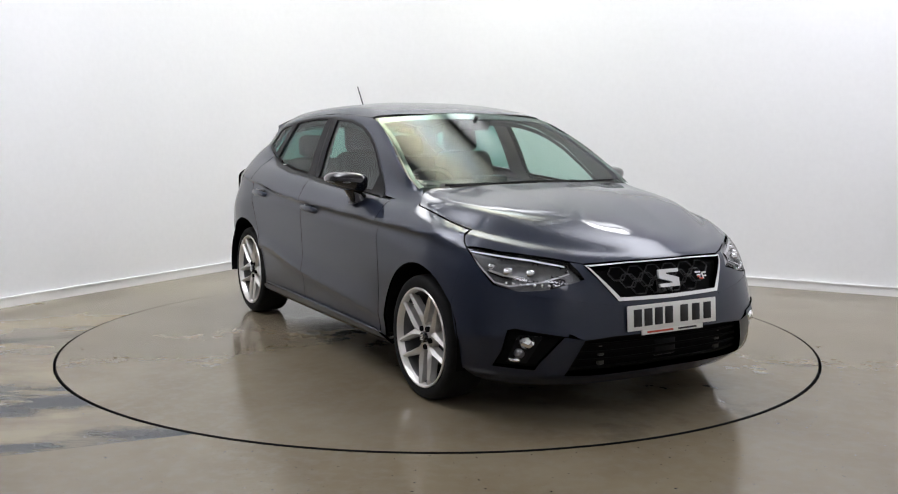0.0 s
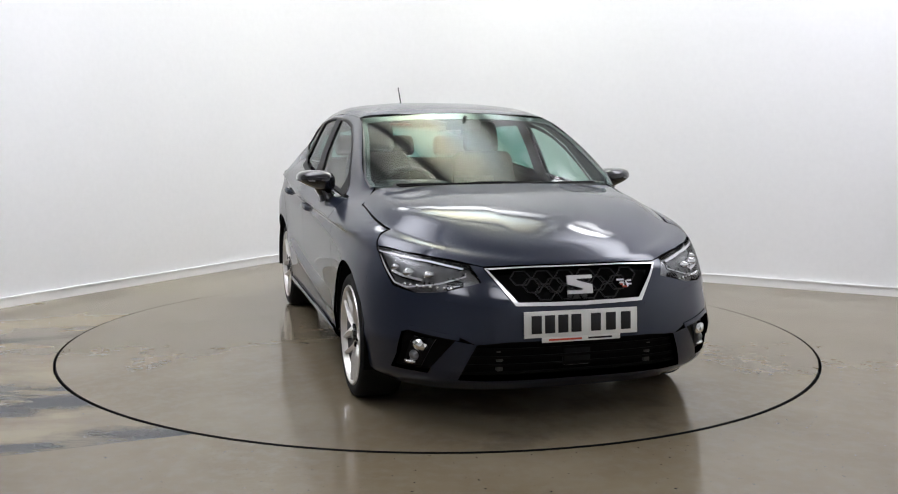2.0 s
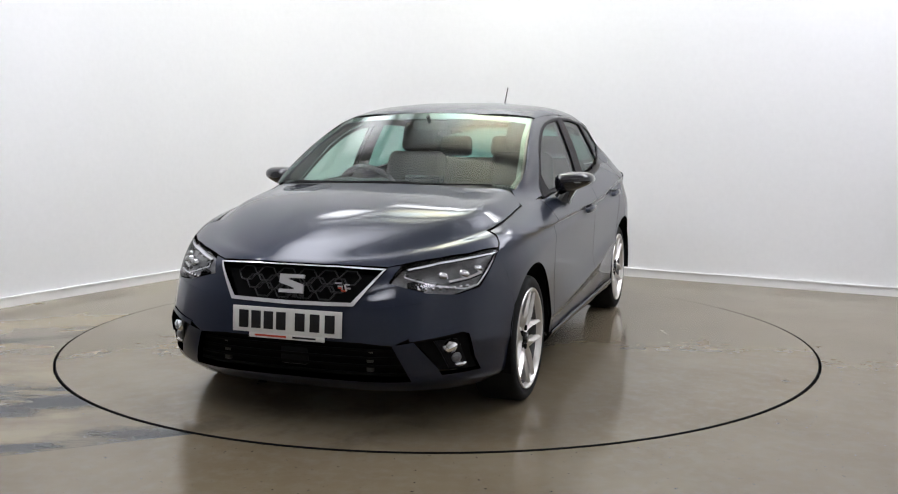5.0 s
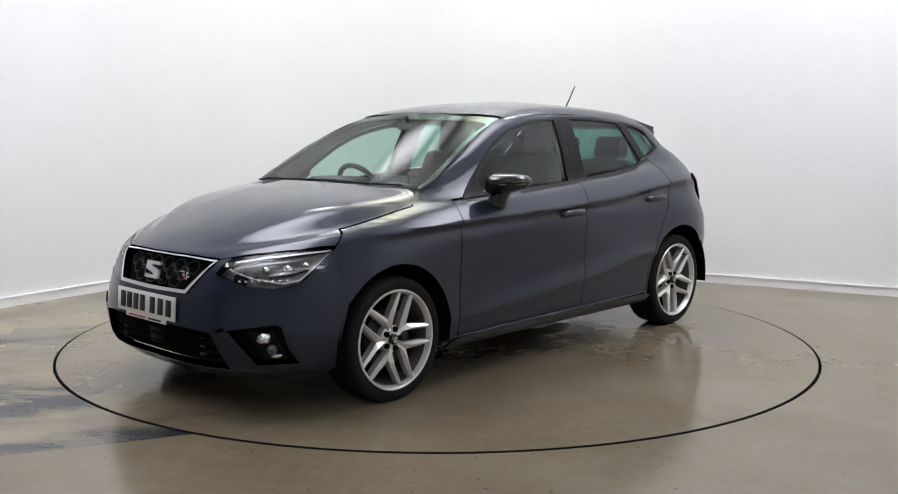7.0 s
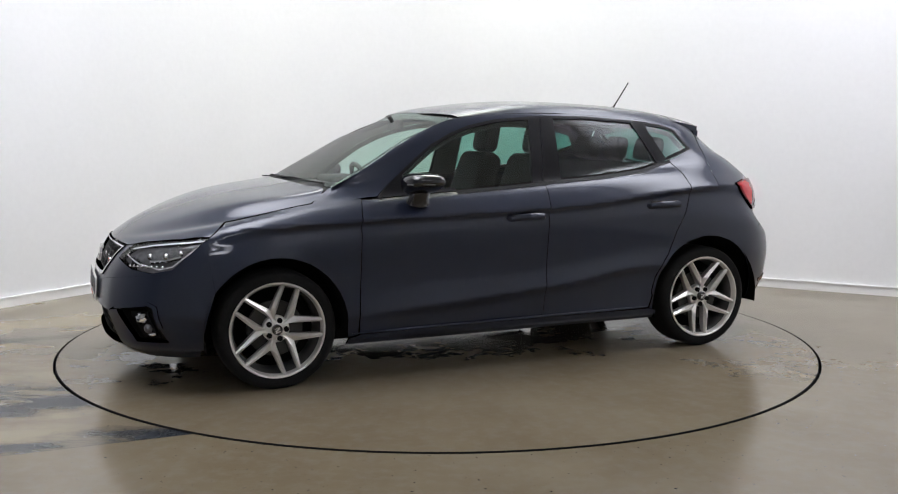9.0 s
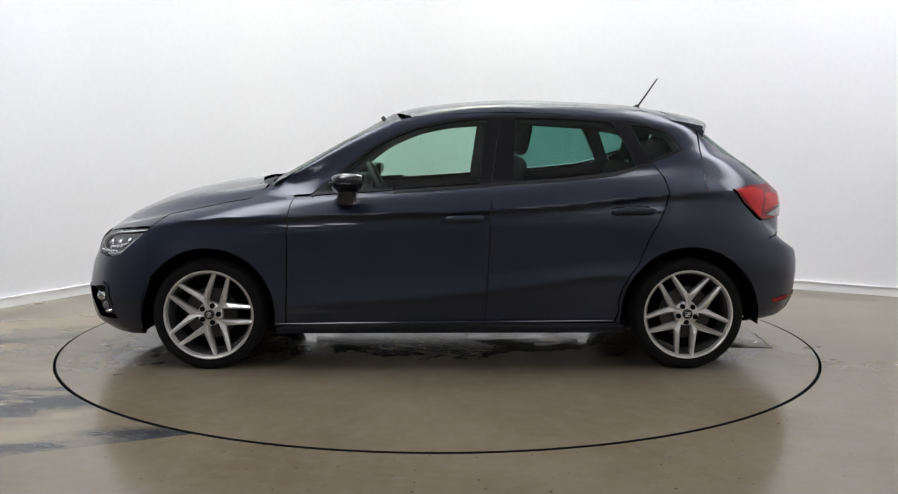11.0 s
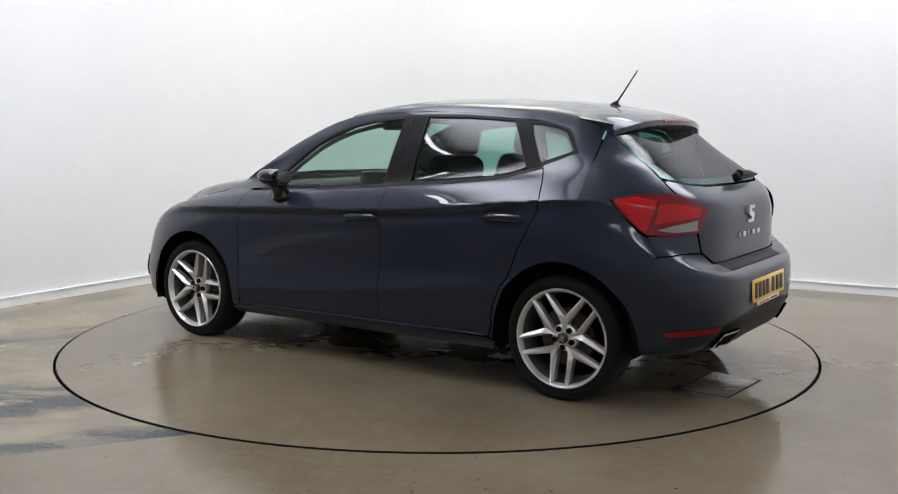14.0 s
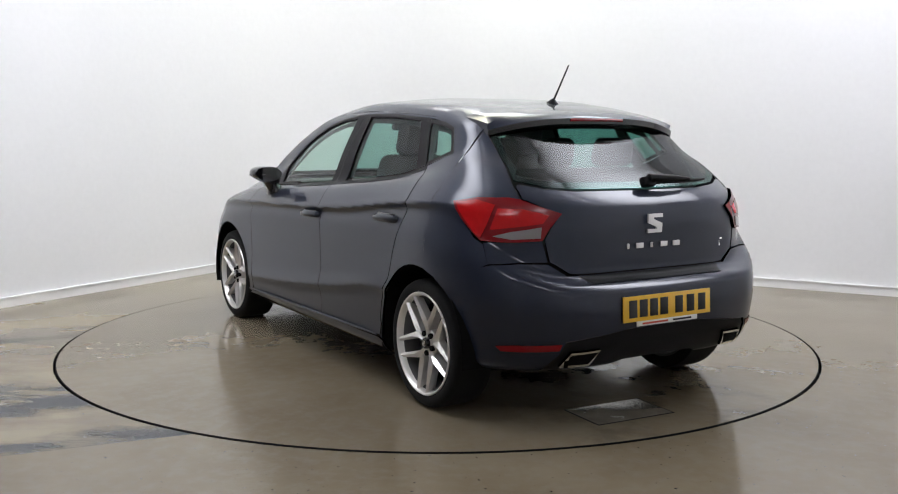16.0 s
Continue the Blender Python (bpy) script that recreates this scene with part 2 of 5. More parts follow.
# luminous ceiling panels over the turntable
def ceiling_light(x, y, sx, sy, mat, turn=0):
    lamp = tagged(new("ceiling_light"), "white diffuser light panel hanging under the ceiling", "ceiling light", "ceiling lights")
    lamp.matrix_basis = pose(x, y, ROOM_H - 0.3, 0, 0, turn)
    bm = bmesh.new()
    add_box(bm, (0, 0, 0), (sx, sy, 0.02))
    part("diffuser", bm, mat, lamp)
    bm = bmesh.new()
    for s in (-1, 1):
        add_box(bm, (s * (sx / 2 + 0.02), 0, 0.01), (0.04, sy + 0.08, 0.08))
        add_box(bm, (0, s * (sy / 2 + 0.02), 0.01), (sx, 0.04, 0.08))
    part("frame", bm, M_SKIRT, lamp)
    for s in (-1, 1):
        bm = bmesh.new()
        add_tube(bm, [(s * sx * .4, 0, 0.02), (s * sx * .4, 0, 0.3)], 0.006, 6)
        part("hanger", bm, M_SKIRT, lamp)
    return lamp


for row in ((-2.0, -0.95, 1.9, 4.4, M_PANEL, -31), (3.35, -0.2, 4.4, 1.9, M_PANEL, -28), (0.25, 1.5, 2.2, 1.1, M_WARM, -28), (0.3, 2.5, 2.6, .6, M_SOFT, -28), (-1.35, 2.3, .7, 1.0, M_SOFT, -31), (2.2, 1.5, 1.0, .6, M_SOFT, -28),
                          (-3.9, -1.7, .16, 1.5, M_STRIP, -31), (-1.4, -6.6, 1.9, .8, M_FRONT), (1.7, -6.3, 1.9, .8, M_FRONT)):
    ceiling_light(*row)
# floor with a round cut-out for the turntable
R_TABLE = 2.239
SEG = 160
FLOOR_Z = -0.003  # the platter stands a little proud of the floor


def build_floor():
    bm = bmesh.new()
    hole = [bm.verts.new((math.cos(2 * math.pi * k / SEG) * (R_TABLE + 0.013), math.sin(2 * math.pi * k / SEG) * (R_TABLE + 0.013), FLOOR_Z)) for k in range(SEG)]
    low = [bm.verts.new((v.co.x, v.co.y, -0.08)) for v in hole]
    out = [bm.verts.new((v.co.x * 9, v.co.y * 9, FLOOR_Z)) for v in hole]
    for k in range(SEG):
        j = (k + 1) % SEG
        bm.faces.new((hole[k], hole[j], out[j], out[k])[::-1])
        bm.faces.new((hole[j], hole[k], low[k], low[j])[::-1]).material_index = 1
    bm.normal_update()
    me = bpy.data.meshes.new("floor")
    bm.to_mesh(me)
    bm.free()
    me.materials.append(M_FLOOR)
    me.materials.append(M_GAP)
    return tagged(new("floor", me), "worn sealed grey-brown concrete floor with stains", "floor", kind="structure")


build_floor()
pit = mesh_object("floor_pit", [(math.cos(2 * math.pi * k / 64) * (R_TABLE + 0.1), math.sin(2 * math.pi * k / 64) * (R_TABLE + 0.1), -0.079) for k in range(64)],
                  [tuple(range(64))], M_GAP, smooth=False)
tagged(pit, "dark pit under the turntable", "pit", kind="structure")

turntable = tagged(new("turntable"), "round flush floor turntable with a smooth grey-brown surface", "turntable")
bm = bmesh.new()
lathe(bm, [(0.0001, 0), (R_TABLE - 0.03, 0), (R_TABLE - 0.004, 0), (R_TABLE, -0.004), (R_TABLE, -0.07), (0.0001, -0.07)], seg=SEG, axis="Z")
platter = part("platter", bm, M_TABLE, turntable, sharp=20)
platter.data.materials.append(M_GAP)
for p in platter.data.polygons:
    p.material_index = 1 if p.center.z < -0.001 else 0
bm = bmesh.new()
add_box(bm, (-1.86, 0.16, 0.0015), (0.25, 0.41, 0.003), (0, 0, -4), 0.001)
M_HATCH = material("worn_steel_hatch", (0.17, 0.15, 0.12), 0.22, metal=0.2, stain=0.2, stain_scale=9, rough_var=0.06)
part("hatch", bm, M_HATCH, turntable, "square worn steel hatch plate")
bm = bmesh.new()
add_box(bm, (-1.86, 0.16, 0.0004), (0.268, 0.428, 0.0012), (0, 0, -4))
part("hatch_joint", bm, M_GAP, turntable)


# ---- the car ----
# car space: x ahead of mid wheelbase, y to its own left, z up from the ground
car = tagged(new("car"), "dark slate-blue five-door hatchback with silver alloy wheels", "car")


def smooth_curve(xs, ys, x):
    """Shape-keeping cubic through the knots."""
    xs, ys = np.asarray(xs, float), np.asarray(ys, float)
    h, d = np.diff(xs), np.diff(ys, axis=0).T / np.diff(xs)
    d = d.T
    m = np.zeros_like(ys)
    m[0], m[-1] = d[0], d[-1]
    for i in range(1, len(xs) - 1):
        w1, w2 = 2 * h[i] + h[i - 1], h[i] + 2 * h[i - 1]
        a, b = d[i - 1], d[i]
        ok = a * b > 0
        m[i] = np.where(ok, (w1 + w2) / (w1 / np.where(ok, a, 1) + w2 / np.where(ok, b, 1)), 0)
    x = np.clip(x, xs[0], xs[-1])
    k = np.clip(np.searchsorted(xs, x, side="right") - 1, 0, len(xs) - 2)
    if ys.ndim == 1:
        t = (x - xs[k]) / h[k]
        hk = h[k]
    else:
        t = ((x - xs[k]) / h[k])[:, None]
        hk = h[k][:, None]
    return ((1 + 2 * t) * (1 - t) ** 2 * ys[k] + t * (1 - t) ** 2 * hk * m[k]
            + t * t * (3 - 2 * t) * ys[k + 1] + t * t * (t - 1) * hk * m[k + 1])


# body lines from the sill to the roof: knots (x, half width, height), then the roundness of nose and tail
RAILS = [
    ([(-1.80, .72, .225), (-1.5, .78, .232), (-1, .80, .19), (0, .80, .188), (.9, .80, .188), (1.5, .80, .168), (1.97, .78, .160)], (3.0, 3.0), (2.5, 5)),
    ([(-1.92, .79, .26), (-1.55, .845, .28), (-1, .846, .245), (0, .850, .245), (.9, .855, .245), (1.5, .87, .23), (2.055, .85, .235)], (3.0, 3.0), (2.5, 5)),
    ([(-1.975, .812, .335), (-1.5, .862, .40), (-.85, .860, .470), (-.4, .860, .404), (.5, .859, .322), (.9, .862, .302), (1.4, .885, .33), (2.080, .865, .345)], (3.0, 3.0), (2.5, 5)),
    ([(-1.985, .82, .36), (-1.5, .867, .43), (-.85, .876, .516), (-.4, .878, .450), (.5, .876, .366), (.9, .870, .342), (1.4, .89, .37), (2.085, .87, .39)], (3.0, 3.0), (2.5, 5)),
    ([(-1.995, .84, .50), (-1.5, .884, .60), (-.9, .862, .60), (0, .860, .52), (.9, .866, .50), (1.45, .886, .54), (2.07, .86, .51)], (2.8, 2.8), (2.5, 5)),
    ([(-1.985, .83, .60), (-1.5, .882, .74), (-.9, .867, .79), (0, .868, .76), (.9, .872, .73), (1.45, .872, .66), (2.035, .84, .60)], (2.8, 2.8), (2.5, 5)),
    ([(-1.885, .81, .66), (-1.5, .846, .918), (-1.2, .841, .912), (-.4, .857, .834), (.5, .859, .803), (.9, .859, .790), (1.45, .843, .757), (2.005, .80, .66)], (2.8, 2.8), (2.5, 5)),
    ([(-1.89, .79, .86), (-1.5, .848, .957), (-1.2, .858, .945), (-.4, .880, .868), (.5, .883, .834), (.9, .882, .822), (1.45, .845, .793), (1.985, .75, .695)], (2.45, 2.5), (2.4, 4.6)),
    ([(-1.87, .77, .94), (-1.5, .785, 1.03), (-1.1, .785, 1.03), (-.2, .819, .960), (.8, .819, .898), (1.45, .788, .825), (1.972, .68, .712)], (2.45, 2.5), (2.4, 4.6)),
    ([(-1.76, .70, 1.045), (-1.45, .715, 1.12), (-1.1, .718, 1.085), (-.2, .768, .995), (.75, .768, .935), (1.0, .745, .918), (1.45, .735, .835), (1.955, .60, .727)], (2.45, 2.5), (2.4, 4.6)),
    ([(-1.60, .66, 1.16), (-1.25, .66, 1.19), (-.3, .70, 1.17), (.4, .69, 1.13), (.62, .705, 1.06), (.85, .705, .985), (1.0, .66, .966), (1.45, .60, .902), (1.92, .48, .755)], (2.45, 2.5), (2.4, 4.6)),
    ([(-1.45, .60, 1.275), (-1.2, .59, 1.312), (-.95, .59, 1.345), (-.3, .595, 1.375), (.2, .58, 1.348), (.54, .632, 1.218), (.85, .69, 1.04), (1.0, .56, .986), (1.45, .42, .928), (1.88, .35, .784)], (2.4, 2.4), (2.4, 5)),
    ([(-1.42, .485, 1.320), (-1, .52, 1.391), (-.3, .53, 1.418), (.2, .51, 1.372), (.56, .51, 1.222), (.92, .56, 1.022), (1.05, .40, .996), (1.45, .25, .939), (1.8, .19, .826)], (2.4, 2.4), (2.4, 5)),
    ([(-1.405, .33, 1.352), (-1, .33, 1.416), (-.32, .335, 1.441), (.21, .33, 1.394), (.58, .36, 1.219), (.96, .40, 1.012), (1.07, .35, .994), (1.45, .222, .940), (1.75, .165, .848)], (2.4, 2.4), (2.4, 5)),
    ([(-1.39, .2, 1.360), (-1, .2, 1.427), (-.35, .2, 1.451), (.22, .2, 1.400), (.6, .22, 1.215), (.99, .25, .998), (1.1, .2, .994), (1.45, .13, .9415), (1.7, .1, .868)], (2.4, 2.4), (2.4, 5)),
    ([(-1.36, 0, 1.368), (-1, 0, 1.430), (-.35, 0, 1.453), (.23, 0, 1.404), (.61, 0, 1.215), (1.0, 0, .998), (1.12, 0, .995), (1.45, 0, .942), (1.6, 0, .903)], (2.4, 2.4), (2.4, 5)),
]
BELT, ROOFLINE = 9, 11
XA_F, XA_R = 1.2, -1.2


def eased(xs, ys, x, width):
    """The knots' curve, run through a soft average of that width so that no knot shows in the reflections."""
    n = 700
    t = np.linspace(xs[0], xs[-1], n)
    y = smooth_curve(xs, ys, t)
    k = max(1, int(3 * width / (t[1] - t[0])))
    w = np.exp(-0.5 * (np.arange(-k, k + 1) * (t[1] - t[0]) / width) ** 2)
    pad = np.concatenate([2 * y[0] - y[k:0:-1], y, 2 * y[-1] - y[-2:-k - 2:-1]])
    return np.interp(x, t, np.convolve(pad, w / w.sum(), "valid"))


def body_grid(nr=30, nm=150, nf=40, per=6):
    rows = []
    for i, (knots, (fa, fb), (ra, rb)) in enumerate(RAILS):
        k = np.array(knots)
        xr, xf = k[0, 0], k[-1, 0]
        width = 0.09 if i < BELT else 0.045
        pr = np.linspace(0, math.pi / 2, nr + 1)[:-1]
        pf = np.linspace(0, math.pi / 2, nf + 1)[1:]
        x = np.concatenate([XA_R + (xr - XA_R) * np.cos(pr) ** (2 / ra), np.linspace(XA_R, XA_F, nm), XA_F + (xf - XA_F) * np.sin(pf) ** (2 / fa)])
        fall = np.concatenate([np.sin(pr) ** (2 / rb), np.ones(nm), np.cos(pf) ** (2 / fb)])
        fall[0] = fall[-1] = 0
        rows.append(np.stack([x, eased(k[:, 0], k[:, 1], x, width) * fall, eased(k[:, 0], k[:, 2], x, width)], 1))
    g = np.array(rows)
    n = len(g)
    v = np.linspace(0, n - 1, (n - 1) * per + 1)
    flat_ = smooth_curve(np.arange(n), g.reshape(n, -1), v)
    # crisp shoulder and sill lines: the curve breaks at those rails
    for a, b in ((0, 3), (3, 7), (7, 9)):
        k = (v >= a) & (v <= b)
        piece = smooth_curve(np.arange(a, b + 1), g[a:b + 1].reshape(b + 1 - a, -1), v[k])
        flat_[k] = piece if b < 9 else piece * (1 - (v[k] - a)[:, None] / 2) + flat_[k] * (v[k] - a)[:, None] / 2
    return flat_.reshape(len(v), -1, 3)


GRID = body_grid()


def grid_faces(nv, ns):
    return [(i * ns + j, i * ns + j + 1, (i + 1) * ns + j + 1, (i + 1) * ns + j) for i in range(nv - 1) for j in range(ns - 1)]


from mathutils.bvhtree import BVHTree

NV, NS = GRID.shape[:2]


def surface():
    v = np.vstack([GRID.reshape(-1, 3), GRID.reshape(-1, 3) * [1, -1, 1]])
    f = []
    for o in (0, NV * NS):
        for a, b, c, d in grid_faces(NV, NS):
            f += [(a + o, b + o, c + o), (a + o, c + o, d + o)]
    f = np.array(f)
    n = np.cross(v[f[:, 1]] - v[f[:, 0]], v[f[:, 2]] - v[f[:, 0]])
    mid = v[f].mean(1)
    n *= np.where((n * (mid - [0, 0, 0.55]) * [0.25, 1, 1]).sum(1) < 0, -1, 1)[:, None]
    vn = np.zeros_like(v)
    for k in range(3):
        np.add.at(vn, f[:, k], n)
    half = NV * NS  # the two halves share their seam's normals
    seam = np.abs(v[:, 1]) < 1e-6
    vn[seam, 1] = 0
    vn /= np.linalg.norm(vn, axis=1)[:, None] + 1e-12
    return v, f, vn


SV, SF, SN = surface()
BVH = BVHTree.FromPolygons([Vector(p) for p in SV], [tuple(int(i) for i in t) for t in SF])
AX_F, AX_R = 1.0, -1.0


def cast(view, u, v):
    """Where the body surface lies under (u, v) of a view: S side (x, z), W windscreen (y, z), F front (y, z), R rear (y, z), T top (x, y), C and D round the nose and the tail (angle, z)."""
    if view == "W":
        at = lambda y, z: Vector((.612 - (z - 1.215) / .556 - (.16 + max(0, z - 1.23) * 2.4) * y * y, y, z))
        e = lambda y, z: Vector((.612 - (z - 1.215) / .556 - .2 * y * y, y, z))
        n = (e(u + .001, v) - e(u, v)).cross(e(u, v + .001) - e(u, v)).normalized()
        return at(u, v), (n if n.x > 0 else -n)
    if view == "H":
        return bonnet_point(u, v)
    if view == "S":
        o, d = Vector((u, 2, v)), Vector((0, -1, 0))
    elif view == "F":
        o, d = Vector((4, u, v)), Vector((-1, 0, 0))
    elif view == "R":
        o, d = Vector((-4, u, v)), Vector((1, 0, 0))
    elif view == "T":
        o, d = Vector((u, v, 3)), Vector((0, 0, -1))
    else:
        s, ax = (1, AX_F) if view == "C" else (-1, AX_R)
        d = Vector((-s * math.cos(u), -math.sin(u), 0))
        o = Vector((ax, 0, v)) - d * 2
    p, _, i, _ = BVH.ray_cast(o, d)
    if p is None:
        return None
    a, b, c = SF[i]
    pa, pb, pc = SV[a], SV[b], SV[c]
    q = np.array(p)
    w = [np.linalg.norm(np.cross(y - q, z - q)) for y, z in ((pb, pc), (pc, pa), (pa, pb))]
    t = sum(w) or 1
    n = Vector((w[0] * SN[a] + w[1] * SN[b] + w[2] * SN[c]) / t).normalized()
    return p, (-n if n.dot(d) > 0 else n)


def on(x, z):
    """The point of the left flank at (x, z)."""
    h = cast("S", x, z)
    return h[0] if h else Vector((x, 0.7, z))


def flat(view, p):
    """(u, v) of a point in a view."""
    x, y, z = p
    return {"S": (x, z), "F": (y, z), "R": (y, z), "T": (x, y), "H": (x, y), "W": (y, z), "C": (math.atan2(y, x - AX_F), z), "D": (math.atan2(y, AX_R - x), z)}[view]


def sunk(view, q, d):
    """A point on the body surface, moved d inwards."""
    h = cast(view, *flat(view, q))
    return h[0] - h[1] * d


def inset(poly, d):
    n = len(poly)
    area = sum(poly[i][0] * poly[(i + 1) % n][1] - poly[(i + 1) % n][0] * poly[i][1] for i in range(n))
    s = 1 if area > 0 else -1
    out = []
    for i in range(n):
        a, b, c = Vector(poly[i - 1]), Vector(poly[i]), Vector(poly[(i + 1) % n])
        e1, e2 = (b - a).normalized(), (c - b).normalized()
        n1, n2 = Vector((-e1.y, e1.x)) * s, Vector((-e2.y, e2.x)) * s
        m = n1 + n2
        k = m.length
        m = m / k if k > 1e-6 else n1
        out.append(tuple(b + m * d / max(0.4, m.dot(n1))))
    return out


def rounded(poly, r, seg=4):
    """A polygon with its corners rounded off."""
    out = []
    n = len(poly)
    for i in range(n):
        a, b, c = Vector(poly[i - 1]), Vector(poly[i]), Vector(poly[(i + 1) % n])
        d1, d2 = a - b, c - b
        k = min(r, d1.length * 0.45, d2.length * 0.45)
        p, q = b + d1.normalized() * k, b + d2.normalized() * k
        for j in range(seg + 1):
            t = j / seg
            out.append(tuple(p * (1 - t) ** 2 + b * 2 * t * (1 - t) + q * t * t))
    return out


def clip(poly, axis, limit, keep):
    out = []
    for i, b in enumerate(poly):
        a = poly[i - 1]
        ina, inb = (a[axis] - limit) * keep >= 0, (b[axis] - limit) * keep >= 0
        if ina != inb:
            t = (limit - a[axis]) / (b[axis] - a[axis])
            out.append((a[0] + (b[0] - a[0]) * t, a[1] + (b[1] - a[1]) * t))
        if inb:
            out.append(b)
    return out


def panel(name, patches, mat, parent, mirror="", off=0.0, lip=0.012, gap=0.002, cell=0.028, round_=0.0, seam=None, label=""):
    """A body panel: polygons laid on the body surface, each (view, points in 3D or in that view), with a turned-in edge.
    mirror: '' as given, 'both' joins the mirrored half to it, 'other' builds the right-hand twin."""
    verts, normals, faces = [], [], []
    for view, pts in patches:
        poly = [flat(view, p) if len(p) == 3 else tuple(p) for p in pts]
        if round_:
            poly = rounded(poly, round_)
        yi = 1 if view in "TH" else 0
        if gap:
            poly = [tuple(0.0 if mirror == "both" and k == yi and abs(o[k]) < 1e-9 else q[k] for k in (0, 1)) for o, q in zip(poly, inset(poly, gap))]
        us, vs = [p[0] for p in poly], [p[1] for p in poly]
        cells = {}

        def vert(u, v):
            key = (round(u, 5), round(v, 5))
            if key not in cells:
                h = cast(view, u, v)
                if h is None:
                    cells[key] = None
                else:
                    verts.append(h[0] + h[1] * off)
                    normals.append(h[1])
                    cells[key] = len(verts) - 1
            return cells[key]

        u0, u1, v0, v1 = min(us), max(us), min(vs), max(vs)
        nu, nv = max(1, math.ceil((u1 - u0) / cell)), max(1, math.ceil((v1 - v0) / cell))
        for i in range(nu):
            strip = clip(clip(poly, 0, u0 + (u1 - u0) * i / nu, 1), 0, u0 + (u1 - u0) * (i + 1) / nu, -1)
            if len(strip) < 3:
                continue
            for j in range(nv):
                c = clip(clip(strip, 1, v0 + (v1 - v0) * j / nv, 1), 1, v0 + (v1 - v0) * (j + 1) / nv, -1)
                if len(c) < 3:
                    continue
                ids = [vert(*p) for p in c]
                ids = [k for n_, k in enumerate(ids) if k is not None and k != ids[n_ - 1]]
                if len(set(ids)) >= 3 and len(set(ids)) == len(ids):
                    a, b, d = verts[ids[0]], verts[ids[1]], verts[ids[2]]
                    nn = Vector((0, 0, 0))
                    for q in range(len(ids)):
                        nn += verts[ids[q]].cross(verts[ids[(q + 1) % len(ids)]])
                    faces.append(ids if nn.dot(normals[ids[0]]) > 0 else ids[::-1])
        if lip:
            edge = []
            for i, p in enumerate(poly):
                q = poly[(i + 1) % len(poly)]
                k = max(1, math.ceil(math.dist(p, q) / cell))
                for j in range(k):
                    h = cast(view, p[0] + (q[0] - p[0]) * j / k, p[1] + (q[1] - p[1]) * j / k)
                    edge.append(h)
            for i, h in enumerate(edge):
                g = edge[(i + 1) % len(edge)]
                if seam is not None and h and g and abs(h[0].x - seam) + abs(g[0].x - seam) < .004:
                    continue
                if h is None or g is None or (h[0] - g[0]).length > cell * 4 or (mirror == "both" and abs(h[0].y) + abs(g[0].y) < 1e-6):
                    continue
                t = (g[0] - h[0]).cross(h[1]).normalized() if (g[0] - h[0]).length > 1e-7 else h[1]
                k = len(verts)
                verts += [h[0] + h[1] * off, g[0] + g[1] * off, g[0] + g[1] * (off - lip), h[0] + h[1] * (off - lip)]
                normals += [t] * 4
                faces.append([k, k + 1, k + 2, k + 3])
    if mirror in ("both", "other"):
        mv = [Vector((p.x, -p.y, p.z)) for p in verts]
        mn = [Vector((p.x, -p.y, p.z)) for p in normals]
        k = len(verts) if mirror == "both" else 0
        mf = [[i + k for i in f[::-1]] for f in faces]
        if mirror == "both":
            verts, normals, faces = verts + mv, normals + mn, faces + mf
        else:
            verts, normals, faces = mv, mn, mf
    ob = mesh_object(name, verts, faces, mat, parent, label=label)
    ob.data.normals_split_custom_set_from_vertices([tuple(n) for n in normals])
    if mat in PANES:
        ob.visible_shadow = False
    return ob


def pair(name, patches, mat, parent, **kw):
    return [panel(name, patches, mat, parent, mirror=m, **kw) for m in ("", "other")]


def rail_at(i, x):
    """Half width and height of body line i at x, on the finished surface."""
    row = GRID[i * 6]
    return float(np.interp(x, row[:, 0], row[:, 1])), float(np.interp(x, row[:, 0], row[:, 2]))


def arc(cx, cz, r, a0, a1, n=18):
    return [(cx + r * math.cos(radians(a0 + (a1 - a0) * k / n)), cz + r * math.sin(radians(a0 + (a1 - a0) * k / n))) for k in range(n + 1)]


def strip_poly(line, w0, w1):
    """A band along a line of (u, v), from w0 to w1 to its left."""
    pts = [Vector(p) for p in line]
    a, b = [], []
    for i, p in enumerate(pts):
        d = (pts[min(i + 1, len(pts) - 1)] - pts[max(i - 1, 0)]).normalized()
        n = Vector((-d.y, d.x))
        a.append(tuple(p + n * w0))
        b.append(tuple(p + n * w1))
    return a + b[::-1]


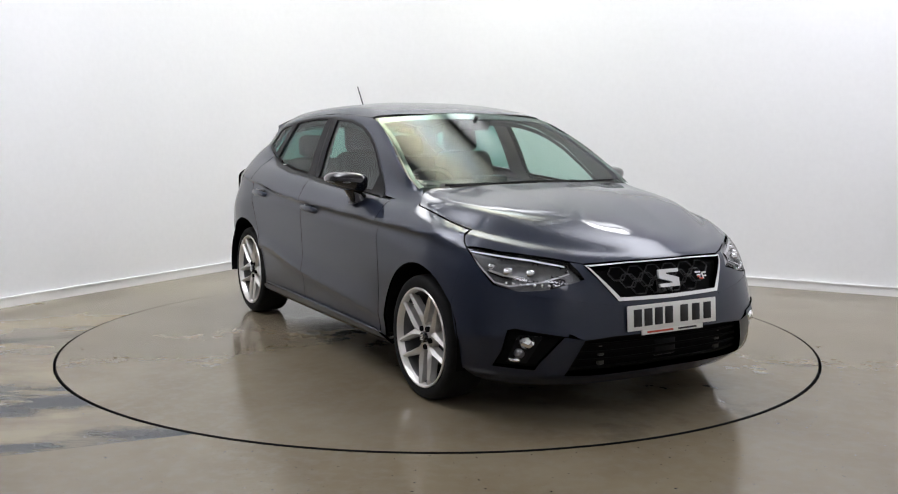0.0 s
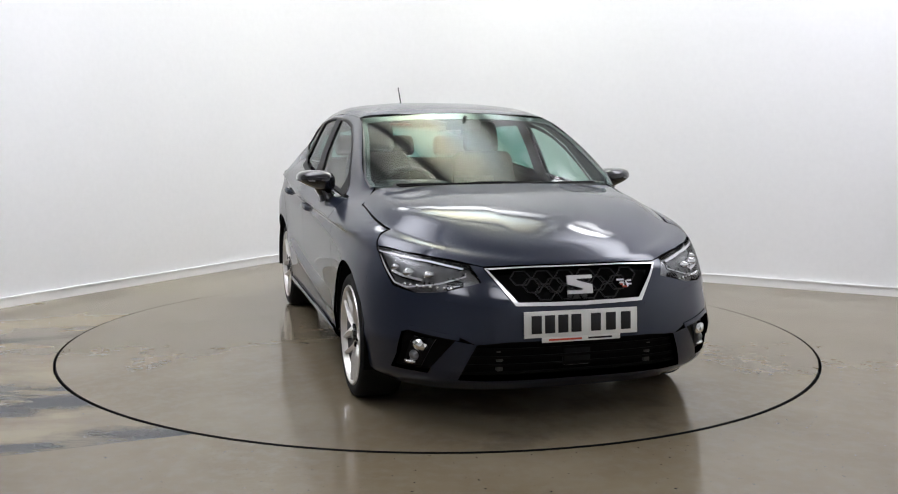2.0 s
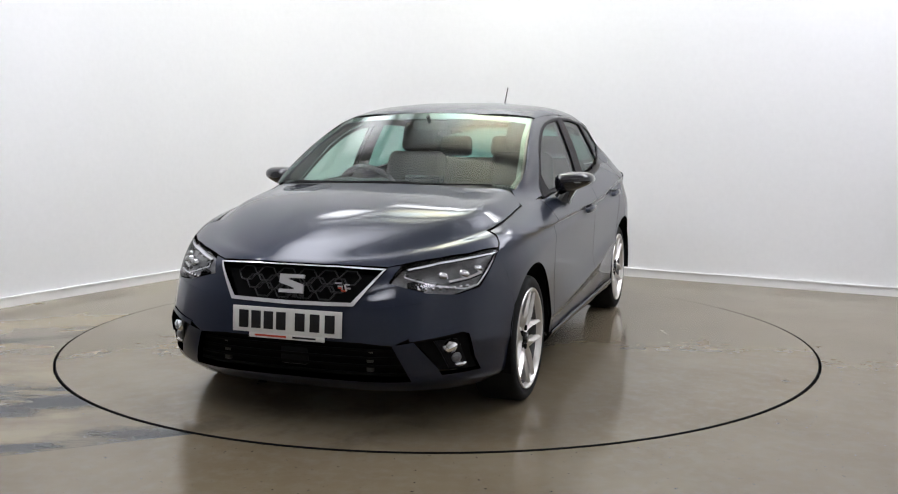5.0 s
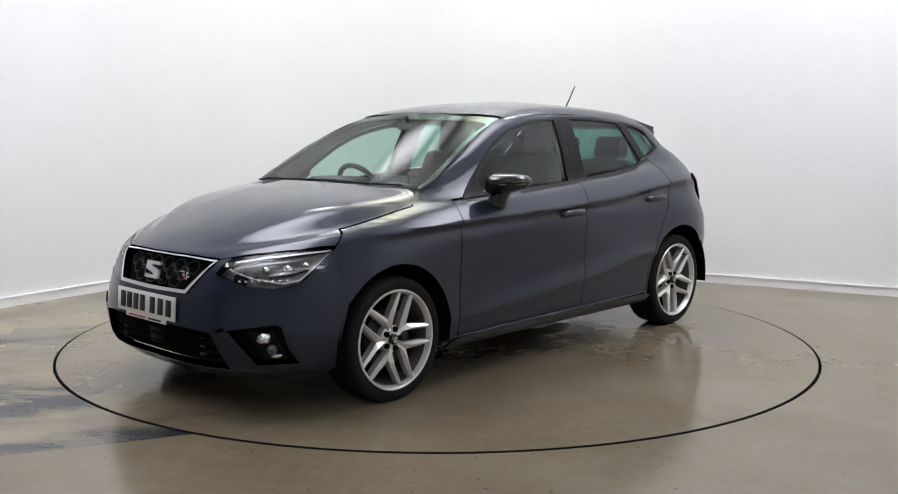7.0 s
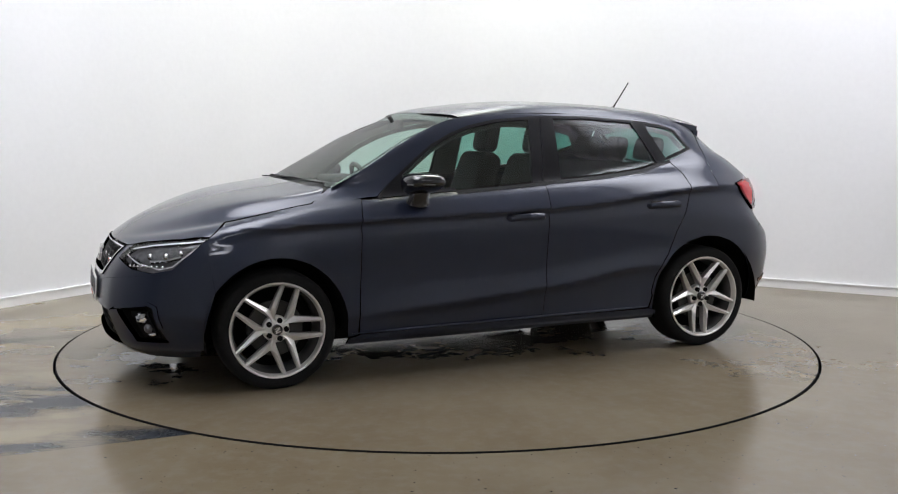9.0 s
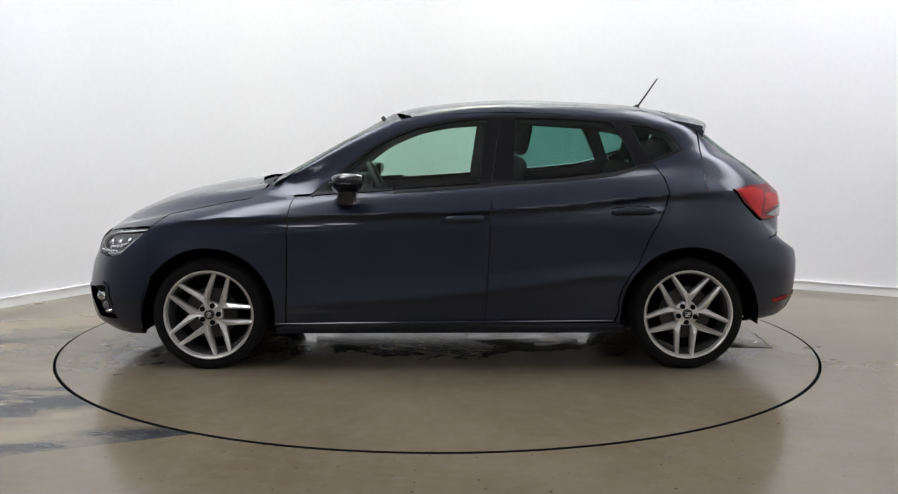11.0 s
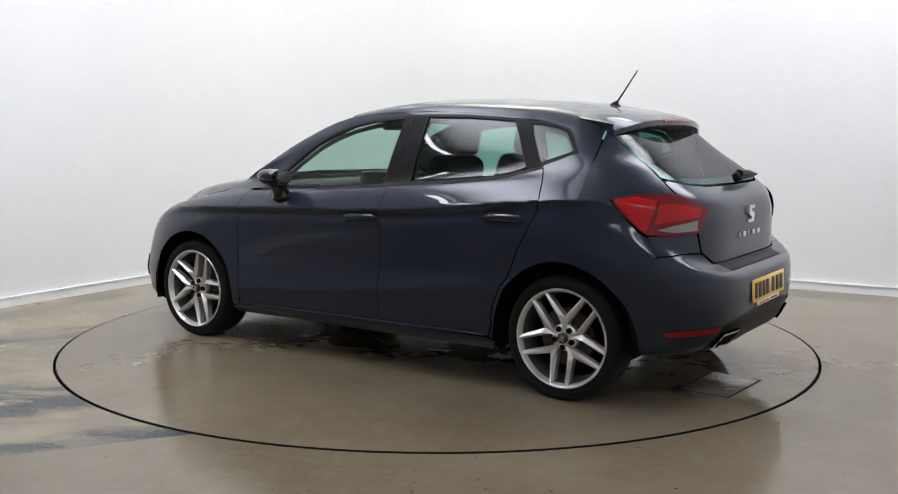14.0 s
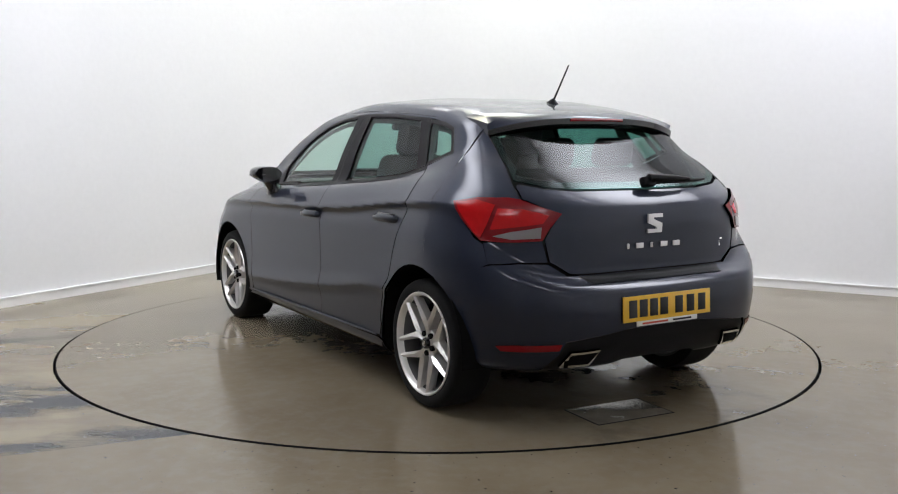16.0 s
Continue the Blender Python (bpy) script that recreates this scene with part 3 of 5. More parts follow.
def glass_material(name, tint, gloss=1.0, rough=0.0):
    m = bpy.data.materials.new(name)
    m.use_nodes = True
    nt = m.node_tree
    nt.nodes.remove(nt.nodes["Principled BSDF"])
    tr = nt.nodes.new("ShaderNodeBsdfTransparent")
    tr.inputs[0].default_value = (*tint, 1)
    gl = nt.nodes.new("ShaderNodeBsdfGlossy")
    gl.inputs["Color"].default_value = (gloss, gloss, gloss, 1)
    gl.inputs["Roughness"].default_value = rough
    lw = nt.nodes.new("ShaderNodeLayerWeight")
    lw.inputs[0].default_value = 0.5
    pw = nt.nodes.new("ShaderNodeMath")
    pw.operation = "POWER"
    pw.inputs[1].default_value = 5.0
    fr = nt.nodes.new("ShaderNodeMath")
    fr.operation = "MULTIPLY_ADD"
    fr.inputs[1].default_value, fr.inputs[2].default_value = 0.92, 0.08
    nt.links.new(lw.outputs["Facing"], pw.inputs[0])
    nt.links.new(pw.outputs[0], fr.inputs[0])
    mx = nt.nodes.new("ShaderNodeMixShader")
    nt.links.new(fr.outputs[0], mx.inputs[0])
    nt.links.new(tr.outputs[0], mx.inputs[1])
    nt.links.new(gl.outputs[0], mx.inputs[2])
    nt.links.new(mx.outputs[0], nt.nodes["Material Output"].inputs[0])
    return m


M_GLASS = glass_material("green_tinted_glass", (0.64, 0.83, 0.75), 0.7)
M_SCREEN = glass_material("windscreen_glass", (0.76, 0.90, 0.85), 0.45, 0.0)
M_PRIVACY = glass_material("dark_privacy_glass", (0.27, 0.50, 0.45), 0.5)
M_REAR = glass_material("rear_privacy_glass", (0.25, 0.45, 0.41), 0.5, 0.02)
M_CLEAR = glass_material("clear_lens", (0.92, 0.92, 0.92), 0.45)
PANES = (M_GLASS, M_SCREEN, M_PRIVACY, M_REAR, M_CLEAR)
M_TRIM = material("black_plastic_trim", (0.006, 0.006, 0.007), 0.45, spec=0.15, grain=0.15, grain_scale=200, bump=0.1, bump_scale=700)
M_GLOSS = material("gloss_black", (0.008, 0.008, 0.01), 0.12, coat=0.6)
M_MESH = material("grille_mesh_plastic", (0.016, 0.016, 0.017), 0.42, spec=0.4, grain=0.15, grain_scale=200)
M_BRACKET = material("dull_bracket", (0.05, 0.05, 0.045), 0.5, metal=0.4)
M_CHROME = material("chrome", (0.85, 0.86, 0.87), 0.12, metal=1.0, stain=0.03, stain_scale=20)
M_SATIN = material("satin_silver", (0.74, 0.72, 0.685), 0.33, metal=0.65, grain=0.03, grain_scale=300, rough_var=0.05)
# dark alloy tone: shade painted inside the rims, plain grey on the mirror lines
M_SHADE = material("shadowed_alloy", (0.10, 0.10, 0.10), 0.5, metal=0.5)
M_FABRIC = material("charcoal_seat_cloth", (0.050, 0.049, 0.047), 0.9, grain=0.25, grain_scale=250, bump=0.3, bump_scale=500)
M_INNER = material("dark_cabin_plastic", (0.035, 0.034, 0.033), 0.6, grain=0.1, grain_scale=300, bump=0.15, bump_scale=600)
M_LINER = material("grey_headliner", (0.12, 0.12, 0.115), 0.9, grain=0.08, grain_scale=300)
M_RED = material("red_lens", (0.50, 0.006, 0.008), 0.2, spec=0.25, coat=0.35, stain=0.08, stain_scale=30)
M_DARKRED = material("dark_red_lens", (0.20, 0.005, 0.008), 0.25, spec=0.25, coat=0.35)
M_SMOKE = material("smoked_clear_lens", (0.22, 0.19, 0.19), 0.1, coat=1.0)
M_LAMPBOWL = material("lamp_housing", (0.20, 0.205, 0.21), 0.3, metal=0.7, stain=0.3, stain_scale=25)
M_DRL = material("white_light_guide", (0.74, 0.75, 0.78), 0.2, coat=0.5)
M_PLATE_W = material("white_plate", (0.78, 0.78, 0.74), 0.3, coat=0.5)
M_PLATE_Y = material("yellow_plate", (0.85, 0.50, 0.03), 0.3, coat=0.5)
M_BRIGHT = material("bright_silver_trim", (0.80, 0.80, 0.80), 0.2, metal=0.4, coat=0.6)
M_INK = material("black_ink", (0.006, 0.006, 0.007), 0.4)
M_REDINK = material("red_ink", (0.55, 0.07, 0.03), 0.4)

HUB_F, HUB_R, AXLE_Z = 1.278, -1.282, 0.303
# window line, left flank (x, z)
DLO_TOP = [(.73, .93), (.62, 1.03), (.50, 1.125), (.40, 1.197), (.28, 1.258), (.164, 1.300), (0, 1.334), (-.236, 1.353), (-.36, 1.357), (-.60, 1.355), (-.95, 1.331)]
Q_TIP = [(-1.10, 1.312), (-1.19, 1.285), (-1.275, 1.17)]
DLO_BOT = [(-1.10, 1.106), (-.882, 1.052), (-.60, 1.022), (-.331, 1.003), (-.17, .988), (.30, .955)]

# bonnet
HEAD = [(1.957, .415, .640), (1.925, .425, .672), (1.895, .445, .704), (1.80, .580, .728), (1.70, .680, .742), (1.585, .778, .756), (1.660, .757, .690), (1.745, .728, .612), (1.83, .662, .590), (1.905, .558, .600)]
EDGE = [(x, rail_at(BELT, x)[1]) for x in (1.08, 1.15, 1.25, 1.35, 1.45, 1.50)] + [(1.535, .800), (1.565, .776)]
hood_edge = [tuple(on(x, z - .0005).xy) for x, z in EDGE]
nose = []
for q in (HEAD[5], HEAD[4], HEAD[3], HEAD[2]):
    u, v = flat("C", q)
    nose.append(tuple(cast("C", u, v + .003)[0].xy))
nose += [tuple(cast("F", y, z)[0].xy) for y, z in ((.40, .697), (.30, .700), (.20, .702), (.10, .702), (0, .702))]


def bonnet_folds(x, y):
    """Two pressed folds a side, running forward and together."""
    z = 0.0
    for c, s in ((.30 - .12 * (x - 1.05), .045), (.60 - .28 * (x - 1.05), .05)):
        a = abs(y) - c
        z -= s * .5 * (a + math.sqrt(a * a + .007 ** 2))
    return z


def bonnet_terms(x, y):
    x, q = x - 1.4, y * y
    return [1, x, x * x, x ** 3, x ** 4, q, q * x, q * x * x, q * q, q * q * x]


hood_pts = [(x, y, cast("T", x, y)[0].z - bonnet_folds(x, y)) for x in np.linspace(1.09, 1.84, 24) for y in np.linspace(0, .56, 16) if y < .62 - .5 * max(0, x - 1.45)]
HOOD_FIT = np.linalg.lstsq(np.array([bonnet_terms(x, y) for x, y, _ in hood_pts]), np.array([z for _, _, z in hood_pts]), rcond=None)[0]


def bonnet_point(x, y):
    """The bonnet's own even surface, run into the body's at its edges."""
    h = cast("T", x, y)
    if h is None:
        return None
    lim = .62 - .5 * max(0, x - 1.45)
    w = min(1, max(0, (lim - abs(y)) / .22)) * min(1, max(0, (1.86 - x) / .22))
    w = w * w * (3 - 2 * w)
    if w == 0:
        return h
    f = lambda p, q: float(sum(a * b for a, b in zip(HOOD_FIT, bonnet_terms(p, q)))) + bonnet_folds(p, q)
    e = .002
    n = Vector((-(f(x + e, y) - f(x - e, y)) / (2 * e), -(f(x, y + e) - f(x, y - e)) / (2 * e), 1)).normalized()
    return h[0].lerp(Vector((x, y, f(x, y))), w), h[1].lerp(n, w).normalized()


hood_line = [(1.085, 0), (1.075, .25), (1.035, .47), (.985, .62), (.99, .672), (1.03, .716)] + hood_edge + nose
bonnet = panel("bonnet", [("H", hood_line)], M_PAINT, car, mirror="both", lip=0.012, cell=0.015)

# front wings
wing = [(x, rail_at(BELT, x)[1] - .002) for x in (.82, .90, 1.0)] + [(x, z - .001) for x, z in EDGE] + [tuple(cast('C', *flat('C', HEAD[5]))[0].xz), (1.605, .742), (1.607, .70), (1.578, .50)]
wing += arc(HUB_F, AXLE_Z, .352, 33.7, 186)[1:] + [(.925, .235), (.872, .235), (.866, .30), (.848, .824), (.838, .88)]
pair("front_wing", [("S", wing)], M_PAINT, car, cell=.015)

# doors below the windows
door_f = [(.824, .922), (.838, .88), (.848, .824), (.864, .30), (.862, .252), (-.19, .262), (-.20, .41), (-.212, .70), (-.218, .862), (-.225, .996)] + [(-.17, .988), (.30, .955)] + [(.73, .926)]
door_r = [(-.225, .996), (-.218, .862), (-.212, .70), (-.20, .41), (-.19, .262), (-.885, .268), (-.905, .33)] + \
         [(HUB_R + .388 * math.cos(radians(a)), AXLE_Z + .388 * math.sin(radians(a))) for a in (8, 20, 34)] + \
         [(-1.0, .57), (-1.054, .706), (-1.105, .80), (-1.145, .89), (-1.158, .958), (-1.14, 1.03), (-1.095, 1.108), (-.882, 1.052), (-.60, 1.022), (-.331, 1.003)]
doors = []
for s, m in ((1, ""), (-1, "other")):
    doors.append((s, panel("front_door", [("S", door_f)], M_PAINT, car, mirror=m, cell=.013), panel("rear_door", [("S", door_r)], M_PAINT, car, mirror=m, cell=.013)))
sill = [(.92, .235), (.88, .243), (.86, .25), (-.19, .258), (-.88, .262), (-.93, .25), (-.94, .205), (.925, .195)]
pair("sill", [("S", sill)], M_PAINT, car, off=.010, cell=.02)
for sg in (1, -1):
    bm = bmesh.new()
    add_tube(bm, [(x, sg * (on(x, z).y + .013), z + .004) for x, z in ((.905, .249), (.6, .252), (.3, .255), (0, .258), (-.3, .261), (-.6, .264), (-.87, .267))], [.003, .007, .007, .007, .007, .007, .004], 8)
    part("sill_ledge", bm, M_PAINT, car)

# roof sides with the front pillars
cant = [(1.085, .897), (.93, .913), (.80, .932), (.735, .936)] + DLO_TOP[1:] + [(-1.0, 1.328)] + \
       [(x, rail_at(ROOFLINE, x)[1] - .001) for x in (-1.0, -.8, -.5, -.2, 0, .2, .3, .4, .5, .6, .7, .8)] + [(.88, 1.022), (.97, .972), (1.03, .94)]
pair("roof_rail", [("S", cant)], M_PAINT, car, gap=0.001, cell=.016)

# roof
roof = [(.312, 0), (.298, .3), (.247, .50)] + [(x, rail_at(ROOFLINE, x)[0] + .001) for x in (.2, 0, -.2, -.5, -.8, -1.0, -1.1, -1.2)] + [(-1.29, .572), (-1.345, .53), (-1.36, .40), (-1.345, .15), (-1.335, 0)]
panel("roof", [("T", roof)], M_PAINT_WET, car, mirror="both", gap=0.0, lip=0.006)

# rear quarters
UP = [(-1.345, .552, 1.295), (-1.46, .566, 1.20), (-1.58, .588, 1.115), (-1.667, .612, 1.043), (-1.735, .622, .978)]
XS = -1.36
q_s = [(-1.10, 1.106), (-1.275, 1.17), (-1.19, 1.285), (-1.10, 1.312), (-1.0, 1.327), (-1.0, rail_at(ROOFLINE, -1.0)[1]), (-1.1, rail_at(ROOFLINE, -1.1)[1]), (-1.2, rail_at(ROOFLINE, -1.2)[1]),
       (-1.30, 1.310), (XS, 1.297)] + [(XS, z) for z in (1.1, .9, .75)] + [(XS, AXLE_Z + math.sqrt(.365 ** 2 - (XS - HUB_R) ** 2))]
q_s += arc(HUB_R, AXLE_Z, .365, 101, 3, 14)[1:] + [(-.91, .25), (-.89, .262), (-.91, .33)] + \
       [(HUB_R + .384 * math.cos(radians(a)), AXLE_Z + .384 * math.sin(radians(a))) for a in (8, 20, 34)] + \
       [(-1.003, .568), (-1.058, .704), (-1.109, .80), (-1.149, .89), (-1.162, .958), (-1.144, 1.03)]
TAIL = [(-1.503, .788, .962), (-1.60, .738, .981), (-1.70, .652, .983), (-1.735, .622, .976), (-1.79, .56, .948), (-1.832, .487, .921), (-1.822, .535, .868), (-1.811, .563, .816), (-1.74, .66, .808), (-1.65, .751, .808), (-1.630, .762, .826), (-1.56, .79, .900)]
arch_q = [on(HUB_R + .365 * math.cos(radians(a)), AXLE_Z + .365 * math.sin(radians(a))) for a in (102, 115, 128, 140, 152)]
q_d = [on(XS, z) for z in (1.296, 1.1, .95, .8)] + arch_q + [on(-1.64, .55), on(-1.70, .70), Vector((-1.70, .752, .715)), Vector((-1.66, .752, .795)), Vector((-1.622, .77, .818)), Vector((-1.553, .797, .898)), Vector((-1.494, .794, .968)), Vector((-1.60, .74, .988)), Vector((-1.70, .654, .989)), Vector((-1.738, .622, .984))] + [Vector(p) for p in UP[3::-1]]
pair("rear_quarter", [("S", q_s), ("D", q_d), ("D", [(-1.66, .752, .802), (-1.74, .66, .803), (-1.813, .563, .811), (-1.828, .543, .722), (-1.77, .655, .722), (-1.70, .752, .716)])], M_PAINT, car, gap=0.0, cell=.016, seam=XS)

# tailgate and its glass
gate = [(0, 1.010), (.37, 1.013), (.50, 1.024), (.598, 1.046), (.614, 1.036), (.6205, .985), (.555, .951), (.489, .924), (.536, .868), (.563, .816), (.544, .722), (.525, .712), (.455, .668), (.40, .664), (0, .664)]
tailgate = panel("tailgate", [("R", gate)], M_PAINT, car, mirror="both", gap=0.001)
rear_win = [(0, 1.30), (.40, 1.30), (.549, 1.288), (.563, 1.20), (.585, 1.115), (.606, 1.060), (.50, 1.031), (.37, 1.021), (0, 1.017)]
panel("rear_window", [("R", rear_win)], M_REAR, tailgate, mirror="both", gap=0.001, lip=0.006)
rim_l = [(.549, 1.30), (.563, 1.20), (.585, 1.115), (.604, 1.062), (.50, 1.031), (.37, 1.021), (0, 1.017)]
panel("window_border", [("R", strip_poly(rim_l, 0.0, -.03))], M_GLOSS, tailgate, mirror="both", gap=0, lip=0, off=-0.003)

# windscreen and side glass
ws = [(0, 1.003), (.35, .998), (.58, .985), (.672, .985), (.682, 1.03), (.655, 1.12), (.624, 1.21), (.598, 1.28), (.576, 1.338), (.46, 1.360), (.25, 1.371), (0, 1.375)]
windscreen = panel("windscreen", [("W", ws)], M_SCREEN, car, mirror="both", gap=0.0, lip=0.006)
ws_rim = [(0, 1.367), (.25, 1.364), (.46, 1.352), (.574, 1.334), (.598, 1.28), (.624, 1.21), (.655, 1.12), (.682, 1.03), (.672, .985)]
panel("screen_border", [("W", strip_poly(ws_rim, -.022, .010))], M_GLOSS, windscreen, mirror="both", gap=0, lip=0, off=-0.003)
panel("cowl", [("T", [(1.09, 0), (1.08, .25), (1.04, .47), (.99, .62), (.955, .70), (.90, .70), (.93, .62), (.96, .45), (.995, .25), (1.0, 0)])], M_TRIM, car, mirror="both", off=-0.012, gap=0)
win_f = [(.575, .95), (.60, 1.03), (.495, 1.113), (.395, 1.183), (.275, 1.244), (.16, 1.286), (0, 1.32), (-.208, 1.338), (-.188, 1.10), (-.172, 1.002), (.30, .968)]
win_r = [(-.335, 1.018), (-.345, 1.20), (-.352, 1.342), (-.60, 1.341), (-.90, 1.322), (-.96, 1.22), (-1.02, 1.10), (-.882, 1.066), (-.60, 1.036)]
win_q = [(-1.075, 1.122), (-1.25, 1.172), (-1.18, 1.272), (-1.10, 1.296), (-.985, 1.312), (-1.02, 1.22)]
for k, m in ((0, ""), (1, "other")):
    s, df, dr = doors[k]
    panel("window", [("S", win_f)], M_GLASS, df, mirror=m, gap=0, lip=0.004, off=-0.006, round_=0.02)
    panel("window", [("S", win_r)], M_PRIVACY, dr, mirror=m, gap=0, lip=0.004, off=-0.006, round_=0.02)
    # black frames round the glass
    panel("window_frame", [("S", strip_poly([(.735, .928)] + DLO_TOP[1:8], -.001, .014)), ("S", strip_poly(DLO_BOT[:-4:-1] + [], -.002, .014)),
                           ("S", [(.735, .93), (.62, 1.028), (.585, 1.04), (.565, .945)]), ("S", [(.735, .93), (.57, .940), (.30, .957), (.30, .972), (.57, .955)]),
                           ("S", [(-.16, .99), (-.205, 1.345), (-.275, 1.352), (-.225, .997)])],
          M_TRIM, df, mirror=m, gap=0, lip=0.008, off=0.002)
    panel("window_frame", [("S", strip_poly(DLO_TOP[7:], -.001, .014)), ("S", strip_poly(DLO_BOT[:4], -.015, .001)),
                           ("S", [(-.228, .997), (-.278, 1.352), (-.36, 1.352), (-.34, 1.005)]),
                           ("S", [(-.94, 1.335), (-.885, 1.322), (-.95, 1.21), (-1.01, 1.09), (-1.085, 1.108), (-1.03, 1.21), (-.97, 1.325)])],
          M_TRIM, dr, mirror=m, gap=0, lip=0.008, off=0.002)
    panel("quarter_window", [("S", win_q)], M_PRIVACY, car, mirror=m, gap=0, lip=0.004, off=-0.004, round_=0.015)
    panel("quarter_frame", [("S", strip_poly([(-.97, 1.327)] + Q_TIP, -.001, .016)), ("S", strip_poly([Q_TIP[-1], (-1.09, 1.107)], 0.0, .016)),
                            ("S", [(-.97, 1.325), (-1.03, 1.21), (-1.085, 1.108), (-1.06, 1.115), (-1.01, 1.215), (-.985, 1.32)])], M_TRIM, car, mirror=m, gap=0, lip=0.006, off=0.001)

# headlamps
GUIDE = [(1.80, .580, .716), (1.70, .690, .733), (1.603, .770, .744), (1.665, .757, .688), (1.742, .728, .622), (1.80, .690, .608), (1.88, .575, .628), (1.925, .468, .662), (1.895, .465, .690)]
for m in ("", "other"):
    head = panel("headlamp", [("C", HEAD)], M_CLEAR, car, mirror=m, gap=0.001, lip=0.01, off=0.001, label="clear lens headlamp with a white light guide")
    panel("housing", [("C", HEAD)], M_LAMPBOWL, head, mirror=m, gap=0.001, lip=0, off=-0.035)
    gl = [flat("C", p) for p in GUIDE]
    panel("light_guide", [("C", strip_poly([gl[8], *gl[:8], gl[8]], -.0035, .0035))], M_DRL, head, mirror=m, gap=0, lip=0.006, off=-0.005, cell=0.02)
    sg = -1 if m else 1
    for (x, y, z), r in (((1.745, .655, .672), .030), ((1.815, .590, .668), .026), ((1.69, .705, .690), .022)):
        bm = bmesh.new()
        c = sunk("C", (x, y, z), .022)
        bmesh.ops.create_uvsphere(bm, u_segments=16, v_segments=8, radius=r, matrix=Matrix.Translation((c.x, c.y * sg, c.z)) @ Matrix.Diagonal((.6, 1, .7, 1)))
        part("projector", bm, M_CHROME, head)
    bm = bmesh.new()
    for t in range(8):
        a = sunk("C", (1.90 - t * .021, .52 + t * .021, .612 + .001 * t), .008)
        bmesh.ops.create_uvsphere(bm, u_segments=8, v_segments=6, radius=.008, matrix=Matrix.Translation((a.x, a.y * sg, a.z)))
    tagged(part("led_row", bm, M_CHROME, head), kind="stuff")
    bm = bmesh.new()
    add_tube(bm, [(c.x, c.y * sg, c.z) for c in (sunk("C", q, .016) for q in ((1.82, .62, .640), (1.75, .685, .652), (1.69, .72, .670)))], .010, 6)
    part("reflector_bar", bm, M_CHROME, head)

# front bumper
G1, G2, G0 = (1.935, .390, .684), (2.036, .283, .549), (2.045, 0, .546)
seam = [on(1.602, .745), on(1.605, .70), on(1.598, .65), on(1.5905, .60), on(1.5835, .55), on(1.577, .50)]
low_a = [on(1.634, .29), on(1.63, .22)]
B_MID = [G0, G2, (2.04, .32, .395), (2.07, 0, .395)]
B_SIDE = [G2, G1, (1.957, .413, .636), (1.905, .558, .596), (1.83, .664, .586), (1.742, .732, .608), (1.655, .761, .690), *seam, low_a[0], (1.80, .722, .33), (1.818, .720, .430), (1.851, .690, .447), (1.984, .51, .415), (2.018, .45, .384), (2.04, .32, .395)]
B_OUT = [(1.80, .722, .33), low_a[0], low_a[1], (1.745, .746, .248), (1.757, .741, .257)]
B_BAR = [(2.019, .448, .385), (1.944, .505, .222), (1.884, .615, .248), (1.905, .604, .282), (1.978, .528, .400)]
B_LIP = [(2.05, 0, .222), (1.985, .40, .220), (1.944, .505, .224), (1.884, .615, .252), (1.757, .741, .259), on(1.63, .24), on(1.64, .176), (1.75, .74, .170), (1.86, .62, .167), (1.96, .40, .166), (2.0, 0, .166)]
B_TRI = [G1, (1.957, .412, .637), (1.925, .424, .672), (1.895, .445, .705), tuple(cast("F", .40, .696)[0])]
bumper_f = panel("front_bumper", [("C", B_TRI), ("C", B_MID), ("C", B_SIDE), ("C", B_OUT), ("C", B_BAR), ("C", B_LIP)], M_PAINT, car, mirror="both", gap=0.0, lip=0.03, cell=0.022)
FOG = [(1.984, .51, .415), (1.851, .690, .447), (1.818, .720, .430), (1.757, .741, .257), (1.900, .604, .262)]
LOWG = [(2.07, 0, .400), (2.04, .32, .400), (2.022, .452, .390), (1.944, .508, .218), (2.04, 0, .218)]
for sg, m in ((1, ""), (-1, "other")):
    fog = panel("fog_surround", [("C", FOG)], M_GAP, bumper_f, mirror=m, gap=0.0, lip=0, off=-0.028)
    rim = [flat("C", p) for p in ((1.984, .51, .415), (1.851, .690, .447), (1.818, .720, .430), (1.790, .733, .33))]
    panel("fog_brow", [("C", strip_poly(rim, -.014, .006))], M_PAINT, bumper_f, mirror=m, gap=0, lip=.02, off=.006)
    bezel = [(1.905, .585, .402), (1.845, .668, .408), (1.800, .708, .272), (1.862, .640, .272)]
    panel("fog_bezel", [("C", bezel)], M_TRIM, bumper_f, mirror=m, gap=0, lip=.01, off=-.020, cell=.02)
    for (x, y, z), size, tilt, mm in (((1.868, .645, .368), (.05, .062, .050), 18, M_CHROME), ((1.846, .668, .318), (.04, .040, .040), 30, M_LAMPBOWL), ((1.832, .684, .288), (.04, .052, .022), 8, M_CHROME)):
        c = sunk("C", (x, y, z), .026)
        bm = bmesh.new()
        bmesh.ops.create_icosphere(bm, subdivisions=2, radius=.62, matrix=Matrix.Translation((c.x, c.y * sg, c.z)) @ pose(0, 0, 0, sg * tilt, 0, sg * 42) @ Matrix.Diagonal((*size, 1)))
        part("fog_lamp", bm, mm, bumper_f, sharp=10)
